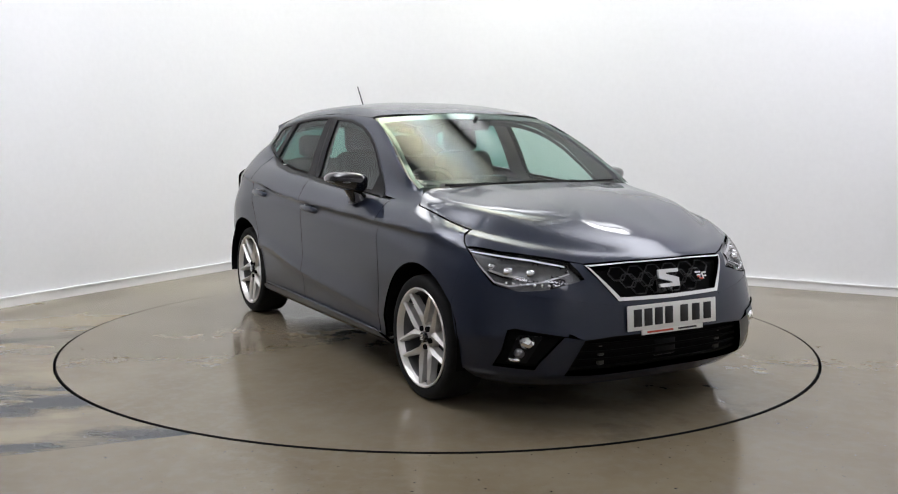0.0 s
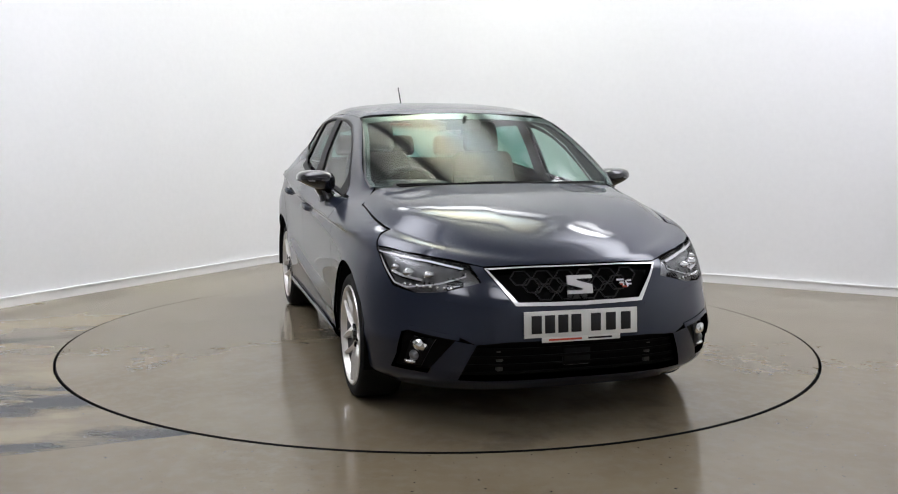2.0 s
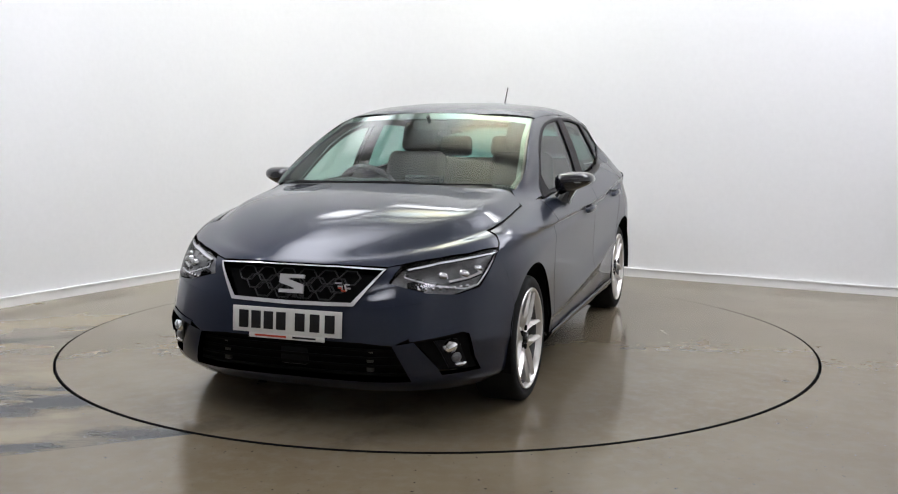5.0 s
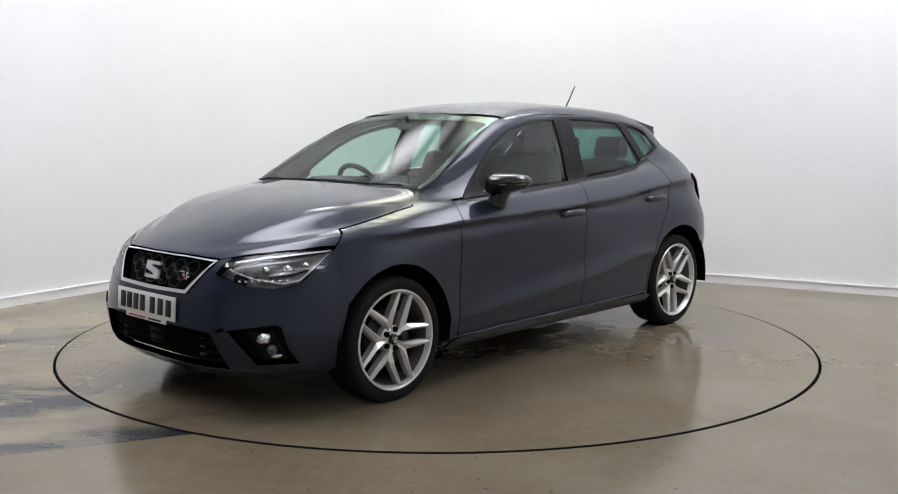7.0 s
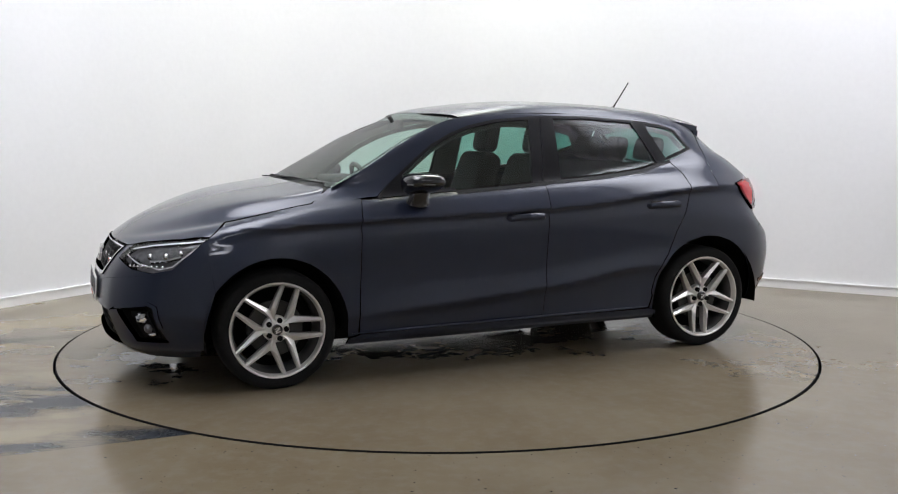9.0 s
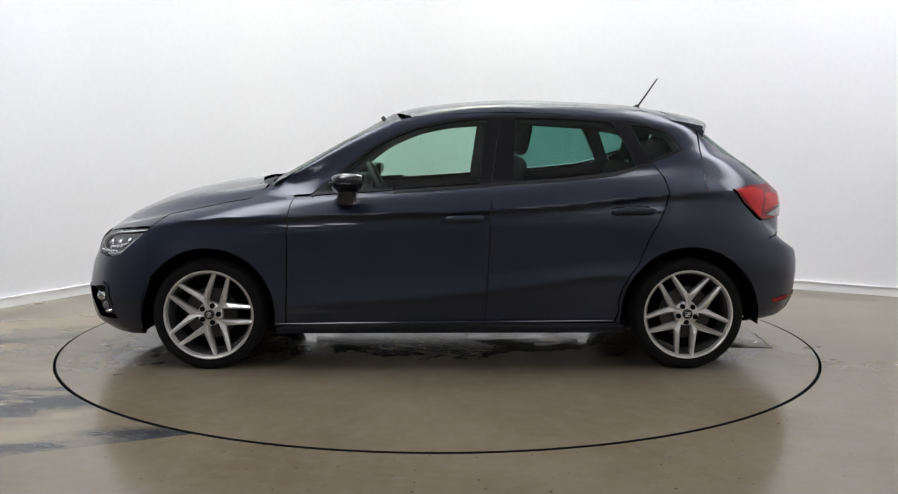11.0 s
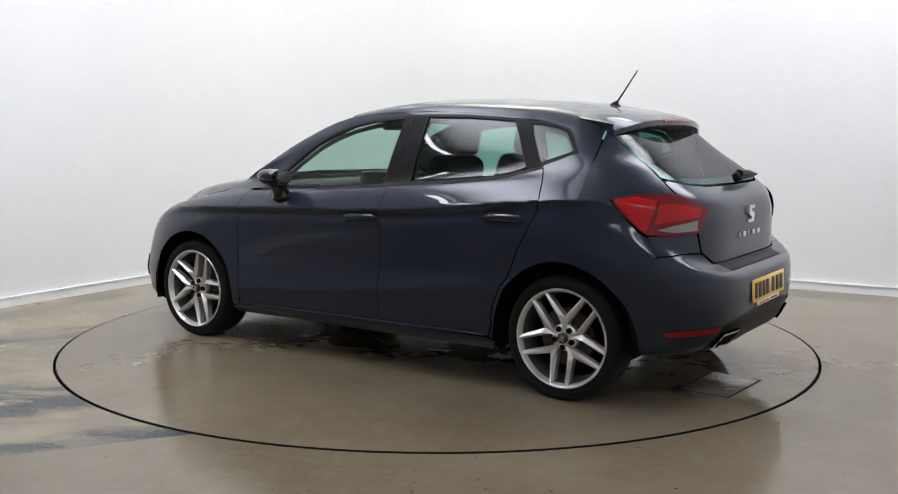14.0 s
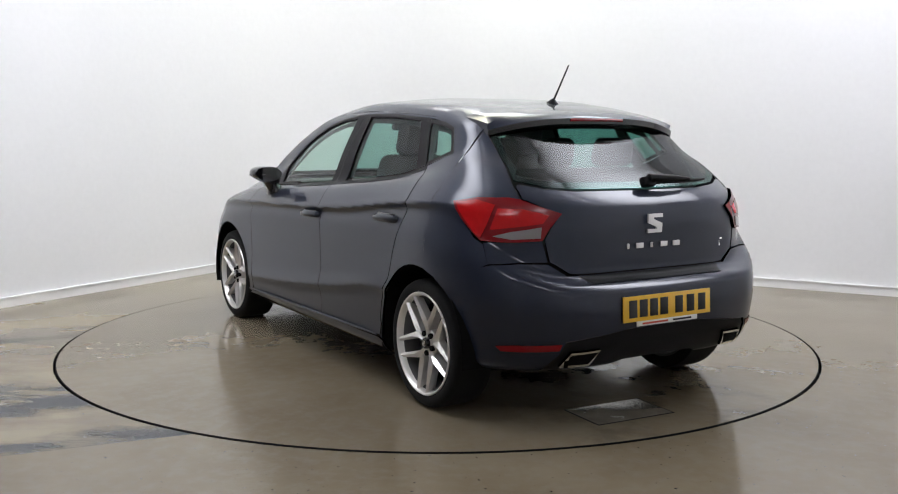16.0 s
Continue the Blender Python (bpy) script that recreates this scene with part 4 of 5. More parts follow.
crease = [flat("C", q) for q in ((2.039, .305, .530), (1.975, .47, .552), (1.900, .591, .570), (1.80, .70, .586), (1.714, .757, .603))]
pair("bumper_crease", [("C", strip_poly(crease, -.005, .003))], M_PAINT, bumper_f, gap=0, lip=.003, off=.0015, cell=.02)
panel("lower_grille", [("C", LOWG)], M_GAP, bumper_f, mirror="both", gap=-0.006, lip=0, off=-0.05)
for z in (.250, .285, .320, .355):
    bm = bmesh.new()
    w = .49 - (z - .22) * .32
    pts = [(cast("C", a, z)[0]) for a in np.linspace(-w, w, 21)]
    add_tube(bm, [Vector((p.x - .038, p.y, p.z)) for p in pts], .006, 6)
    part("slat", bm, M_GAP, bumper_f)
for sg in (1, -1):
    bm = bmesh.new()
    for z in (.27, .31, .35):
        add_box(bm, (2.0, sg * .345, z), (.02, .03, .022), (0, 0, 0), .004)
    part("cooler_bracket", bm, M_BRACKET, bumper_f)
bm = bmesh.new()
add_box(bm, (2.025, 0, .315), (.02, .13, .09), (0, 0, 0), .012)
part("radar_cover", bm, M_TRIM, bumper_f)

# main grille: frame, backing, honeycomb, badge
grille = panel("grille", [("F", [(0, .695), (.20, .694), (.385, .686), (.283, .549), (0, .546)])], M_GAP, car, mirror="both", gap=0.004, lip=0, off=-0.035, label="black honeycomb grille with a chrome frame")
panel("chrome_frame", [("F", [(0, .697), (.20, .696), (.398, .688), (.378, .683), (.20, .691), (0, .692)]), ("F", [(.398, .688), (.290, .541), (0, .536), (0, .552), (.278, .555), (.385, .682)])],
      M_BRIGHT, grille, mirror="both", gap=0, lip=.02, off=.007, cell=.02)


def honeycomb():
    bm = bmesh.new()
    r = 0.034
    for row in range(-3, 4):
        for col in range(-8, 9):
            cy, cz = (col + (row % 2) * .5) * r * 2.9, .619 + row * r * .92
            pts = []
            for k in range(6):
                a = math.pi / 3 * k
                pts.append((cy + 1.5 * r * .92 * math.cos(a) * .98, cz + r * .92 * math.sin(a)))
            if all(.556 < z < .685 and abs(y) < .262 + (z - .55) * .80 for y, z in pts):
                p3 = []
                for y, z in pts + pts[:1]:
                    h = cast("F", y, z)[0]
                    p3.append(Vector((h.x - .018, h.y, h.z)))
                add_tube(bm, p3, .0036, 5)
    return bm


tagged(part("honeycomb", honeycomb(), M_MESH, grille), kind="stuff")


def emblem(size, depth):
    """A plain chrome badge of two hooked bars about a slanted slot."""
    bm = bmesh.new()
    w, h = size
    for s in (1, -1):
        pts = [(-.5, .5), (.5, .5), (.5, .30), (-.12, .30), (-.12, .22), (.5, -.02), (.5, -.16), (-.5, .14)]
        vs = [bm.verts.new((0, s * u * w, s * v * h)) for u, v in pts]
        f = bm.faces.new(vs)
        ext = bmesh.ops.extrude_face_region(bm, geom=[f])
        bmesh.ops.translate(bm, vec=(depth, 0, 0), verts=[e for e in ext["geom"] if isinstance(e, bmesh.types.BMVert)])
    bmesh.ops.recalc_face_normals(bm, faces=bm.faces)
    return bm


badge = part("badge", emblem((.114, .080), .012), M_BRIGHT, grille, sharp=20)
badge.location = (2.035, 0, .621)
badge.rotation_euler = (0, radians(-14), 0)
bm = bmesh.new()
add_box(bm, (2.014, 0, .585), (.012, .10, .085), (0, -12, 0), .01)
part("badge_base", bm, M_GLOSS, grille)
bm = bmesh.new()
for i, (y, z, w, h, a) in enumerate(((.205, .630, .034, .008, 0), (.213, .617, .024, .007, 0), (.222, .606, .008, .024, 20), (.238, .612, .008, .030, 20), (.247, .626, .020, .007, 0), (.252, .610, .018, .007, 0))):
    add_box(bm, (2.008, y, z), (.006, w, h), (a, -14, 0))
part("trim_badge", bm, M_CHROME, grille)
bm = bmesh.new()
add_box(bm, (2.012, .228, .600), (.005, .020, .007), (0, -14, 0))
add_box(bm, (2.012, .212, .610), (.005, .012, .007), (0, -14, 0))
part("badge_accent", bm, M_REDINK, grille)


def number_plate(name, x, y, z, face, tilt, mat):
    """A flat registration plate with plain bars for its characters and a dealer strip under it."""
    base = new(name)
    base.parent = car
    base.location, base.rotation_euler = (x, y, z), (0, radians(tilt), 0 if face > 0 else math.pi)
    bm = bmesh.new()
    add_box(bm, (0, 0, 0), (.006, .52, .111), (0, 0, 0), .002)
    part("plate", bm, mat, base)
    bm = bmesh.new()
    add_box(bm, (-.002, 0, -.066), (.006, .36, .024), (0, 0, 0), .002)
    part("dealer_strip", bm, M_PLATE_W, base)
    for i, u in enumerate((-.205, -.145, -.085, -.025, .065, .135, .205)):
        bm = bmesh.new()
        add_box(bm, (.0042, u, 0), (.002, .046, .076), (0, 0, 0), .0008)
        part("character_bar", bm, M_INK, base)
    for u, w, mm in ((-.075, .15, M_REDINK), (.085, .11, M_INK)):
        bm = bmesh.new()
        add_box(bm, (.002, u, -.067), (.002, w, .008))
        part("text_bar", bm, mm, base)


number_plate("number_plate", 2.082, -.006, .466, 1, -4, M_PLATE_W)
number_plate("number_plate", -2.000, .008, .515, -1, -3, M_PLATE_Y)

# tail lamps
for sg, m in ((1, ""), (-1, "other")):
    tl = panel("tail_lamp", [("D", TAIL)], M_DARKRED, car, mirror=m, gap=-0.003, lip=.022, off=.012, cell=.018, label="red wrap-around tail lamp")
    outer_l = [(-1.515, .785, .958), (-1.60, .742, .974), (-1.665, .69, .955), (-1.662, .728, .880), (-1.645, .752, .818), (-1.632, .765, .828)]
    panel("red_segment", [("D", outer_l)], M_RED, tl, mirror=m, gap=0, lip=.006, off=.015, cell=.018)
    core = [(-1.678, .692, .945), (-1.745, .618, .946), (-1.815, .523, .919), (-1.808, .555, .880), (-1.73, .66, .862), (-1.668, .727, .850)]
    panel("red_segment", [("D", core)], M_RED, tl, mirror=m, gap=.004, lip=.004, off=.014, cell=.018)
    rev = [(-1.806, .560, .872), (-1.73, .664, .850), (-1.68, .722, .828), (-1.74, .664, .815), (-1.808, .566, .822)]
    panel("reversing_lens", [("D", rev)], M_SMOKE, tl, mirror=m, gap=.002, lip=.004, off=.015, cell=.018)

# rear bumper
R_MAIN = [(-1.712, .745, .712), (-1.77, .655, .716), (-1.828, .54, .712), (-1.858, .462, .660), (-1.885, .30, .659), (-1.888, 0, .659), (-1.99, 0, .432), (-1.990, .214, .430), (-1.93, .52, .398), (-1.915, .545, .340), (-1.84, .60, .252), (-1.72, .73, .238), on(-1.60, .25), on(-1.632, .265), on(-1.646, .305)]
R_MAIN += [on(HUB_R + .366 * math.cos(radians(a)), AXLE_Z + .366 * math.sin(radians(a))) for a in (172, 164, 152)] + [on(-1.64, .55), on(-1.70, .70)]
bumper_r = panel("rear_bumper", [("D", R_MAIN)], M_PAINT, car, mirror="both", gap=0.0, lip=.02, cell=.022)
panel("load_step", [("R", [(0, .657), (.38, .657), (.415, .655), (.385, .628), (0, .626)])], M_TRIM, bumper_r, mirror="both", gap=0, lip=.004, off=.003)
DIFF = [(-1.99, 0, .430), (-1.990, .214, .428), (-1.93, .52, .396), (-1.915, .545, .340), (-1.84, .60, .252), (-1.87, .45, .245), (-1.90, .26, .252), (-1.92, .20, .275), (-1.92, 0, .278)]
panel("diffuser", [("D", DIFF)], M_TRIM, bumper_r, mirror="both", gap=0.002, lip=.02, off=-.008)
for sg, m in ((1, ""), (-1, "other")):
    panel("reflector", [("D", [(-1.735, .735, .372), (-1.80, .68, .382), (-1.921, .535, .388), (-1.912, .542, .362), (-1.80, .68, .352), (-1.752, .722, .350)])], M_DARKRED, bumper_r, mirror=m, gap=0, lip=.01, off=.004)
    ex = [flat("D", p) for p in ((-1.880, .515, .283), (-1.925, .490, .345), (-1.962, .366, .350), (-1.925, .395, .283))]
    panel("exhaust_trim", [("D", strip_poly(ex + ex[:1], -.004, .008))], M_CHROME, bumper_r, mirror=m, gap=0, lip=.02, off=.005, cell=.02)
    panel("exhaust_inset", [("D", ex)], M_GAP, bumper_r, mirror=m, gap=0, lip=0, off=.002, cell=.02)

# tailgate badges
bg = part("badge", emblem((.085, .085), .008), M_BRIGHT, tailgate, sharp=20)
bg.location, bg.rotation_euler = (-1.893, 0, .868), (0, radians(2), math.pi)
for k, y in enumerate((.150, .082, .012, -.062, -.138)):
    bm = bmesh.new()
    w = .012 if k in (0, 2) else .042
    add_box(bm, (-1.893, y, .772), (.006, w, .024), (0, 0, 0), .002)
    part("letter_bar", bm, M_BRIGHT, tailgate)
bm = bmesh.new()
for y, z, w, h, a in ((-.405, .776, .03, .007, 0), (-.408, .762, .02, .007, 0), (-.418, .755, .007, .04, -15), (-.436, .758, .007, .04, -15), (-.446, .774, .018, .007, 0)):
    add_box(bm, (-1.868, y, z), (.006, w, h), (a, 0, -12))
part("trim_badge", bm, M_CHROME, tailgate)
# rear wiper
wiper = new("rear_wiper")
wiper.parent = car
bm = bmesh.new()
add_box(bm, (-1.812, -.03, 1.045), (.04, .07, .05), (0, 25, 0), .012)
part("wiper_cap", bm, M_TRIM, wiper)
bm = bmesh.new()
add_tube(bm, [(-1.818, -.03, 1.062), (-1.826, -.16, 1.060), (-1.818, -.28, 1.052)], [.022, .018, .010], 8)
part("wiper_arm", bm, M_TRIM, wiper)
bm = bmesh.new()
add_tube(bm, [(-1.818, -.06, 1.040), (-1.815, -.25, 1.042), (-1.79, -.41, 1.048)], .006, 6)
part("wiper_blade", bm, M_RUBBER, wiper)


# spoiler
def spoiler():
    bm = bmesh.new()
    rows = []
    n = 28
    for i in range(n + 1):
        y = -.565 + 1.13 * i / n
        e = abs(y / .565)
        zf = cast("T", -1.22, max(-.56, min(.56, y)))[0].z + .002
        tip_x, tip_z = -1.492 + .085 * e ** 3, 1.339 - .058 * e ** 3
        prof = [(-1.22, zf), (-1.30, zf + (tip_z - zf) * .25 + .002), (-1.40, zf + (tip_z - zf) * .62 + .003), (tip_x + .01, tip_z + .002), (tip_x, tip_z - .006), (tip_x + .003, tip_z - .032),
                (tip_x + .05, tip_z - .056), (-1.375, 1.288 - .012 * e ** 3), (-1.33, 1.295)]
        rows.append([bm.verts.new((x, y, z)) for x, z in prof])
    for a, b in zip(rows, rows[1:]):
        for k in range(len(a) - 1):
            bm.faces.new((a[k], a[k + 1], b[k + 1], b[k]))
    bm.faces.new(rows[0])
    bm.faces.new(rows[-1][::-1])
    bmesh.ops.recalc_face_normals(bm, faces=bm.faces)
    return bm


sp = part("spoiler", spoiler(), M_PAINT, car, sharp=40)
sp.data.materials.append(M_GLOSS)
for p in sp.data.polygons:
    if p.normal.z < .15 and p.center.z < 1.332 and abs(p.center.y) < .556:
        p.material_index = 1
bm = bmesh.new()
add_tube(bm, [(-1.488 + .085 * abs(y / .565) ** 3, y, 1.325 - .058 * abs(y / .565) ** 3) for y in np.linspace(-.16, .16, 9)], .008, 6)
part("brake_light", bm, M_DARKRED, sp)

# aerial
aerial = new("aerial")
aerial.parent = car
bm = bmesh.new()
add_tube(bm, [(-1.145, 0, 1.398), (-1.145, 0, 1.412), (-1.150, 0, 1.424), (-1.156, 0, 1.432)], [.036, .030, .016, .007], 14)
part("foot", bm, M_TRIM, aerial)
bm = bmesh.new()
add_tube(bm, [(-1.155, 0, 1.428), (-1.20, 0, 1.492), (-1.268, 0, 1.592)], [.0055, .0045, .0035], 8)
part("rod", bm, M_RUBBER, aerial)

# door handles
for s, df, dr in doors:
    for x, z, d in ((-.078, .812, df), (-.968, .855, dr)):
        y = on(x, z).y
        bm = bmesh.new()
        add_tube(bm, [(x + dx, s * (y + dy), z + dz) for dx, dy, dz in ((.112, -.008, -.004), (.095, .012, -.002), (.03, .020, .002), (-.04, .020, .003), (-.098, .012, .002), (-.115, -.008, 0))], [.010, .013, .014, .014, .013, .010], 10)
        for v in bm.verts:
            v.co.z = z + (v.co.z - z) * 1.35
        part("handle", bm, M_PAINT, d)
        # flat dark plate stands in for the shaded hollow behind the handle
        bm = bmesh.new()
        add_box(bm, (x, s * (y + .001), z - .004), (.17, .006, .058), (0, 0, 0), .0028)
        part("handle_recess_shade", bm, M_GLOSS, d)


# mirrors
def mirror_shell(s):
    bm = bmesh.new()
    bmesh.ops.create_uvsphere(bm, u_segments=28, v_segments=18, radius=1.0)
    for v in bm.verts:
        x, y, z = v.co
        f = lambda a, p: math.copysign(abs(a) ** p, a)
        x, y, z = f(x, .8), f(y, .72), f(z, .78)
        x = max(x, -.55)
        z *= 1 - (y * .5 + .5) * .2 if z > 0 else 1.55 - (y * .5 + .5) * 1.1
        v.co = (.525 + .098 * x - .03 * y, s * (.893 + .100 * y), 1.008 + .054 * z + .006 * y)
    return bm


for s, df, dr in doors:
    mir = new("wing_mirror")
    mir.parent = car
    part("cap", mirror_shell(s), M_GLOSS, mir)
    bm = bmesh.new()
    add_tube(bm, [(.535, s * .83, .905), (.535, s * .845, .935), (.53, s * .872, .975)], [.052, .040, .036], 12)
    for v in bm.verts:
        v.co.x = .533 + (v.co.x - .533) * 1.25
    part("foot", bm, M_GLOSS, mir)
    bm = bmesh.new()
    add_tube(bm, [(.64 - .20 * t - .02 * math.sin(t * 3.1), s * (.895 + .095 * math.sin(t * 3.1)), 1.002 + .004 * t) for t in np.linspace(0.06, .94, 13)], .004, 6)
    part("indicator_line", bm, M_SHADE, mir)
    bm = bmesh.new()
    bmesh.ops.create_circle(bm, cap_ends=True, segments=24, radius=1, matrix=Matrix.Translation((.4595, s * .893, 1.010)) @ Matrix.Rotation(radians(-90), 4, "Y") @ Matrix.Diagonal((.043, .082, 1, 1)))
    part("mirror_glass", bm, M_CHROME, mir)

# front wipers
for s, a, b in ((1, (.992, -.55, .992), (.990, .02, 1.000)), (1, (1.0, .02, .998), (.955, .56, .992))):
    fw = new("front_wiper")
    fw.parent = car
    bm = bmesh.new()
    mid = (Vector(a) + Vector(b)) / 2 + Vector((.02, 0, .006))
    add_tube(bm, [Vector(a) + Vector((.05, 0, 0)), mid, Vector(b) + Vector((.01, 0, .008))], .0045, 6)
    part("wiper_arm", bm, M_TRIM, fw)
    bm = bmesh.new()
    add_tube(bm, [Vector(a) + Vector((.0, 0, .006)), mid + Vector((-.02, 0, -.002)), Vector(b)], .006, 6)
    part("wiper_blade", bm, M_RUBBER, fw)


# wheels
def spoke_arm(bm, s):
    """One half of a forked spoke that stands up from the hub: a flank, a raised ridge and a sunken inner facet."""
    # (across, up, out): hub, fork and rim ends of the outer edge, the ridge and the inner edge
    rows = [[(.0150, .040, .064), (.0126, .0650, .068), (.0630, .1360, .076), (.1100, .2010, .090)],
            [(.0110, .040, .072), (.0110, .0680, .080), (.0310, .1130, .091), (.1015, .2060, .099)],
            [(.0000, .040, .066), (.0000, .0740, .068), (.0000, .1050, .074), (.0935, .2110, .091)]]
    top = [[bm.verts.new((s * x, y, z)) for x, z, y in row] for row in rows]
    low = [[bm.verts.new((s * x, y - .036, z)) for x, z, y in row] for row in (rows[0], rows[2])]
    for a, b in ((top[0], top[1]), (top[1], top[2]), (low[0], top[0]), (top[2], low[1]), (low[1], low[0])):
        for k in range(3):
            bm.faces.new((a[k], a[k + 1], b[k + 1], b[k]))
    for k in (0, 3):
        bm.faces.new((top[0][k], top[1][k], top[2][k], low[1][k], low[0][k]))


def build_wheel():
    """A wheel at the origin, its face towards +y."""
    w = new("wheel")
    w.parent = car
    bm = bmesh.new()
    lathe(bm, [(.232, .092), (.240, .098), (.248, .101), (.263, .104), (.279, .102), (.290, .094), (.296, .082), (.2985, .066), (.299, .0), (.2985, -.066), (.296, -.082), (.293, -.096), (.262, -.104), (.240, -.098), (.232, -.09)], seg=72)
    bmesh.ops.recalc_face_normals(bm, faces=bm.faces)
    part("tyre", bm, M_RUBBER, w, "black low-profile tyre")
    bm = bmesh.new()
    lathe(bm, [(.2385, .094), (.2400, .100), (.2375, .1045), (.232, .104), (.2275, .099), (.224, .085), (.220, .075)], seg=72)
    bmesh.ops.recalc_face_normals(bm, faces=bm.faces)
    part("rim", bm, M_SATIN, w, "silver alloy rim")
    # shade inside the rim is put into the barrel's darker colour
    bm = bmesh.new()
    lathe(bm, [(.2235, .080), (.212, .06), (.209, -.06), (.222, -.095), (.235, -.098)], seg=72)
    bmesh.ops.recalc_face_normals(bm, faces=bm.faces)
    part("barrel", bm, M_SHADE, w, "inner barrel coloured dark for the shade behind the spokes")
    bm = bmesh.new()
    add_tube(bm, [(.128, .040, .155), (.122, .066, .148)], [.006, .0045], 8)
    part("valve", bm, M_RUBBER, w)
    for k in range(5):
        bm = bmesh.new()
        for s in (-1, 1):
            spoke_arm(bm, s)
        bmesh.ops.recalc_face_normals(bm, faces=bm.faces)
        o = part("spoke", bm, M_SATIN, w, sharp=12)
        o.rotation_euler.y = 2 * math.pi * k / 5
    bm = bmesh.new()
    lathe(bm, [(.0005, .072), (.036, .072), (.056, .068), (.066, .060), (.068, .03), (.0005, .03)], seg=40)
    bmesh.ops.recalc_face_normals(bm, faces=bm.faces)
    part("hub", bm, M_SATIN, w)
    bm = bmesh.new()
    lathe(bm, [(.0005, .090), (.022, .090), (.026, .086), (.027, .07)], seg=28)
    bmesh.ops.recalc_face_normals(bm, faces=bm.faces)
    part("centre_cap", bm, M_GLOSS, w)
    bm = emblem((.026, .026), .002)
    for v in bm.verts:
        v.co = (v.co.y, .0905 + v.co.x, v.co.z)
    bmesh.ops.recalc_face_normals(bm, faces=bm.faces)
    part("cap_badge", bm, M_CHROME, w, sharp=20)
    for k in range(5):
        a = 2 * math.pi * (k + .5) / 5
        bm = bmesh.new()
        lathe(bm, [(.0005, .081), (.012, .081), (.0135, .079), (.0135, .06)], seg=12, centre=(math.sin(a) * .047, 0, math.cos(a) * .047))
        bmesh.ops.recalc_face_normals(bm, faces=bm.faces)
        part("wheel_bolt", bm, M_GAP, w)
    bm = bmesh.new()
    lathe(bm, [(.05, .03), (.138, .03), (.14, .028), (.14, .008), (.138, .006), (.05, .006)], seg=48, closed=True)
    bmesh.ops.recalc_face_normals(bm, faces=bm.faces)
    part("brake_disc", bm, M_BRACKET, w)
    bm = bmesh.new()
    lathe(bm, [(.0005, -.02), (.2, -.02), (.2, -.022), (.0005, -.022)], seg=32)
    part("back_plate", bm, M_GAP, w)
    return w


def wheel_pose(x, s, spin):
    return pose(x, s * (.749 if x > 0 else .738), .295 if x > 0 else .299) @ pose(0, 0, 0, 0, 0, 0 if s > 0 else 180) @ pose(0, 0, 0, 0, spin, 0)


first = build_wheel()
for x, s, spin in ((HUB_R, 1, -3), (HUB_R, -1, 0), (HUB_F, -1, 6)):
    copy_thing(first, wheel_pose(x, s, spin)).parent = car
first.matrix_basis = wheel_pose(HUB_F, 1, 18)

# arch liners, floor pan and added black filler boxes
for x in (HUB_F, HUB_R):
    for s in (1, -1):
        bm = bmesh.new()
        R = .358 if x > 0 else .371
        rings = []
        for y in (.56, .70, .855):
            rings.append([bm.verts.new((x + R * math.cos(radians(a)), s * y, AXLE_Z + R * math.sin(radians(a)))) for a in range(-16, 197, 12)])
        for a, b in zip(rings, rings[1:]):
            for k in range(len(a) - 1):
                bm.faces.new((a[k], a[k + 1], b[k + 1], b[k]))
        bm.faces.new(rings[0])
        part("arch_liner", bm, M_GAP, car)
bm = bmesh.new()
add_box(bm, (0, 0, .235), (2.0, 1.52, .06), (0, 0, 0), .02)
# black nose and tail boxes are added to stop light through grille and arches
add_box(bm, (1.45, 0, .42), (.95, 1.10, .44), (0, 0, 0), .03)
add_box(bm, (-1.34, 0, .50), (.70, 1.04, .56), (0, 0, 0), .03)
add_box(bm, (.2, .18, .19), (1.4, .10, .06), (0, 0, 0), .02)
add_box(bm, (.75, -.05, .175), (.35, .6, .08), (0, 0, 0), .02)
add_box(bm, (1.72, 0, .31), (.46, 1.02, .20), (0, 0, 0), .02)
part("underbody_fill", bm, M_GAP, car)

# cabin
for k, m in ((0, ""), (1, "other")):
    panel("door_card", [("S", [(.80, .905), (.80, .27), (-.86, .28), (-1.0, .60), (-1.08, .95), (-1.07, 1.085), (-.88, 1.035), (-.33, .985), (.30, .94)])], M_INNER, car, mirror=m, gap=0, lip=0, off=-.06, cell=.06)
    panel("pillar_trim", [("S", [(-.16, .97), (-.21, 1.36), (-.36, 1.36), (-.34, .98)]), ("S", [(-1.02, 1.05), (-.93, 1.335), (-1.0, 1.33), (-1.09, 1.11)]),
                          ("S", [(.74, .93), (.40, 1.20), (.16, 1.305), (0, 1.335), (-.95, 1.325), (-.95, 1.345), (-.3, 1.366), (.2, 1.342), (.56, 1.20), (.84, 1.02)])], M_LINER, car, mirror=m, gap=0, lip=0, off=-.03, cell=.05)
for m in ("", "other"):
    panel("inner_frame", [("S", strip_poly(DLO_TOP, 0, .03)), ("S", strip_poly([(-.95, 1.331)] + Q_TIP, 0, .035)), ("S", strip_poly(DLO_BOT[::-1], 0, .03))], M_INNER, car, mirror=m, gap=0, lip=0, off=-.035, cell=.05)
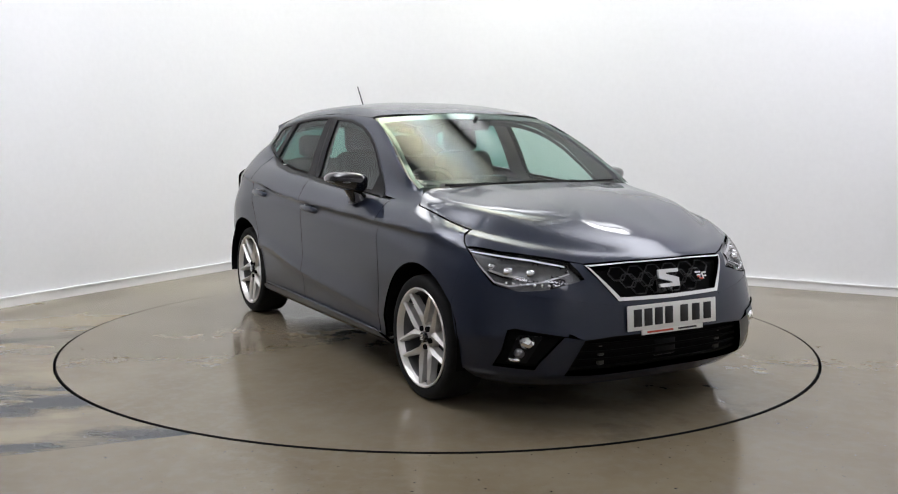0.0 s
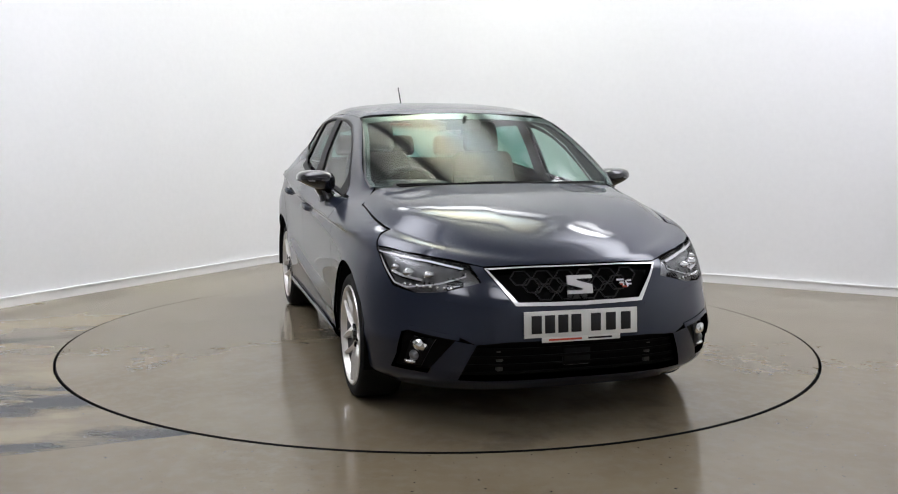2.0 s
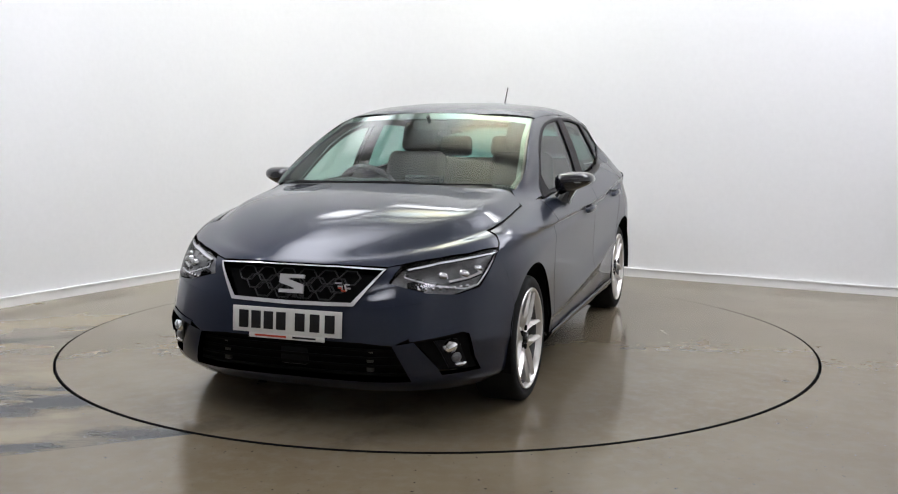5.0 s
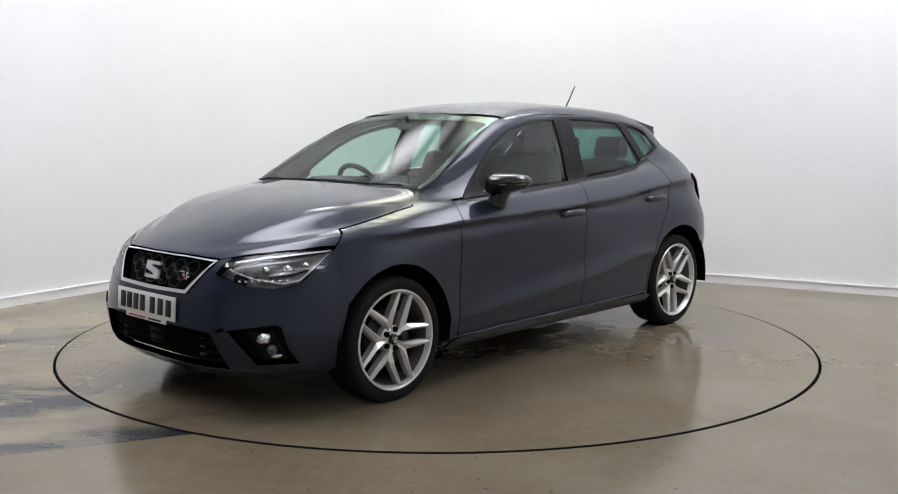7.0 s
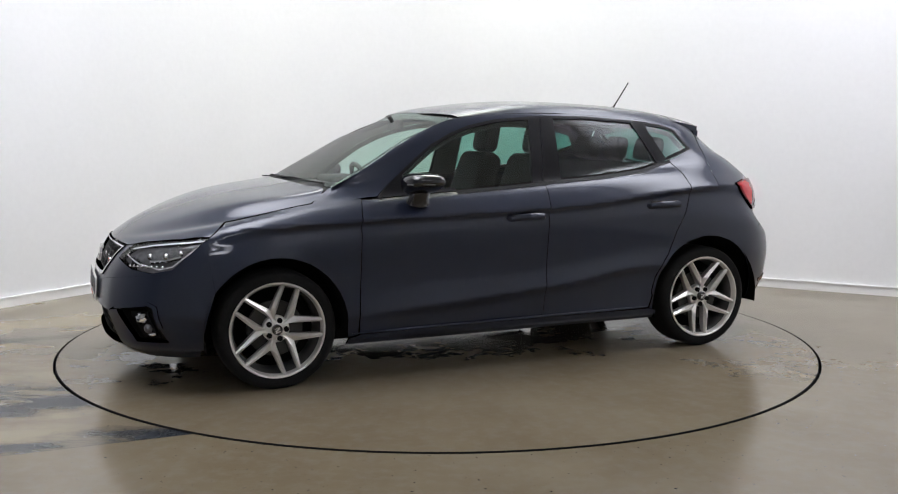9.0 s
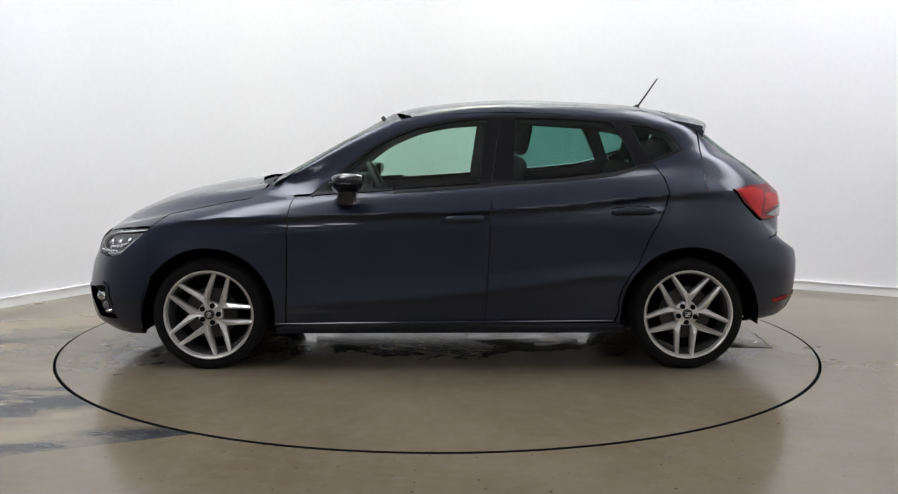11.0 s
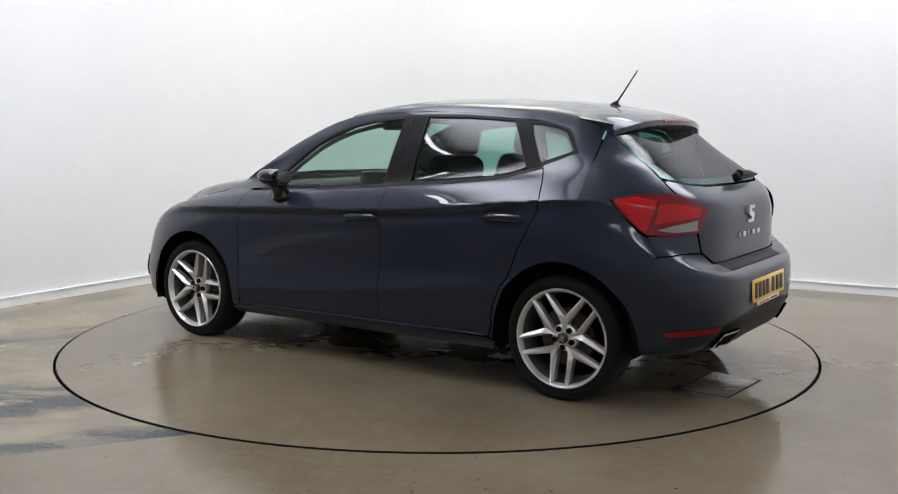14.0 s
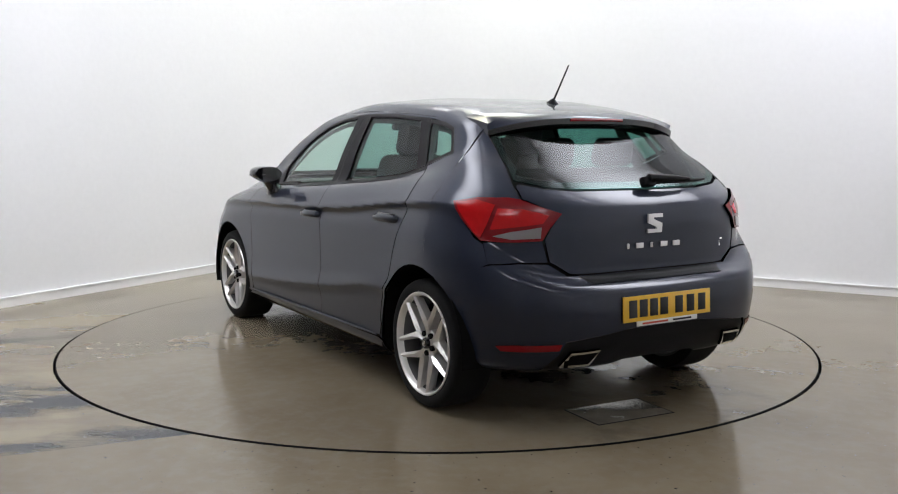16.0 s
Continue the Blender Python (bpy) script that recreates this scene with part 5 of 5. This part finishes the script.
panel("headliner", [("T", [(.28, 0), (.24, .5), (.1, .55), (-.9, .55), (-1.2, .5), (-1.25, 0)])], M_LINER, car, mirror="both", off=-.03, gap=0, lip=0, cell=.06)


def cushion(size, bevel, taper=1.0):
    bm = bmesh.new()
    add_box(bm, (0, 0, 0), size, (0, 0, 0), bevel, 4)
    for v in bm.verts:
        v.co.y *= 1 + (taper - 1) * (v.co.z / size[2] + .5)
    return bm


def seat(x, y):
    s_ = new("front_seat")
    s_.parent = car
    s_.location = (x, y, 0)
    for nm, size, bev, tap, loc, rot in (("cushion", (.52, .50, .16), .06, 1, (.05, 0, .50), (0, -8, 0)), ("backrest", (.15, .50, .66), .06, .78, (-.30, 0, .82), (0, -18, 0)), ("headrest", (.10, .25, .20), .045, .9, (-.43, 0, 1.235), (0, -12, 0))):
        o = part(nm, cushion(size, bev, tap), M_FABRIC, s_)
        o.location, o.rotation_euler = loc, [radians(a) for a in rot]
    for u in (-.05, .05):
        bm = bmesh.new()
        add_tube(bm, [(-.395, u, 1.10), (-.42, u, 1.20)], .006, 8)
        part("headrest_post", bm, M_CHROME, s_)
    return s_


seat(.02, .36)
seat(.02, -.36)
bench = new("rear_bench")
bench.parent = car
for nm, size, loc, rot in (("cushion", (.5, 1.24, .18), (-.72, 0, .52), (0, -8, 0)), ("backrest", (.16, 1.22, .58), (-1.05, 0, .80), (0, -20, 0))):
    o = part(nm, cushion(size, .06), M_FABRIC, bench)
    o.location, o.rotation_euler = loc, [radians(a) for a in rot]
for y in (.37, 0, -.37):
    o = part("headrest", cushion((.09, .25 if y else .20, .15), .04, .92), M_FABRIC, bench)
    o.location, o.rotation_euler = (-1.185, y, 1.165), (0, radians(-12), 0)
    for u in (-.04, .04):
        bm = bmesh.new()
        add_tube(bm, [(-1.16, y + u, 1.05), (-1.18, y + u, 1.12)], .006, 8)
        part("headrest_post", bm, M_CHROME, bench)
bm = bmesh.new()
add_box(bm, (-1.36, 0, .98), (.42, 1.15, .03), (0, 4, 0), .01)
part("parcel_shelf", bm, M_INNER, car)
bm = bmesh.new()
add_box(bm, (.70, 0, .86), (.42, 1.36, .20), (0, 6, 0), .07, 4)
add_box(bm, (.86, 0, .93), (.30, 1.30, .06), (0, 3, 0), .02)
add_box(bm, (.60, -.36, .965), (.22, .36, .07), (0, 0, 0), .03, 4)
add_box(bm, (.40, 0, .55), (.6, .20, .40), (0, 0, 0), .04)
part("dashboard", bm, M_INNER, car)
bm = bmesh.new()
add_box(bm, (.52, .02, .96), (.02, .24, .12), (0, -12, 0), .008)
part("screen", bm, M_GLOSS, car)
sw = new("steering_wheel")
sw.parent = car
sw.location, sw.rotation_euler = (.42, -.36, .90), (0, radians(-62), 0)
bm = bmesh.new()
add_tube(bm, [(.185 * math.cos(a), .185 * math.sin(a), 0) for a in np.linspace(0, 2 * math.pi, 37)], .016, 8)
part("wheel_rim", bm, M_INNER, sw)
bm = bmesh.new()
add_box(bm, (0, 0, -.02), (.13, .16, .05), (0, 0, 0), .03, 3)
add_box(bm, (0, 0, -.015), (.05, .35, .02), (0, 0, 0), .008)
add_box(bm, (-.10, 0, -.015), (.15, .05, .02), (0, 0, 0), .008)
part("wheel_hub", bm, M_INNER, sw)
bm = bmesh.new()
add_box(bm, (.36, 0, 1.305), (.03, .21, .06), (0, 10, 0), .014, 3)
add_tube(bm, [(.37, 0, 1.32), (.40, 0, 1.355)], .012, 8)
part("rear_view_mirror", bm, M_INNER, car)


# ---- movement ----
TURN = ((0.0, -29.99), (0.5, -29.06), (1.0, -26.54), (1.5, -22.47), (2.0, -16.5), (2.5, -10.74), (3.0, -4.7), (3.5, 1.22), (4.0, 7.36),
        (4.2, 9.8), (6.3, 34.82), (6.5, 37.2), (7.0, 43.34), (7.5, 49.22), (8.0, 55.2), (8.5, 61.0), (9.0, 67.05), (9.2, 69.4), (11.3, 92.8),
        (11.5, 95.15), (12.0, 101.05), (12.5, 106.8), (13.0, 112.8), (13.5, 118.7), (14.0, 124.65), (14.5, 130.55), (15.0, 136.5), (15.5, 142.35), (16.0, 148.3))
CAR_X, CAR_Y = -0.053, 0.057


def motions():
    walk(turntable, [(t, pose(0, 0, 0, 0, 0, -90 - a)) for t, a in TURN])
    walk(car, [(t, pose(0, 0, 0, 0, 0, -90 - a) @ pose(CAR_X, CAR_Y, 0)) for t, a in TURN])


motions()
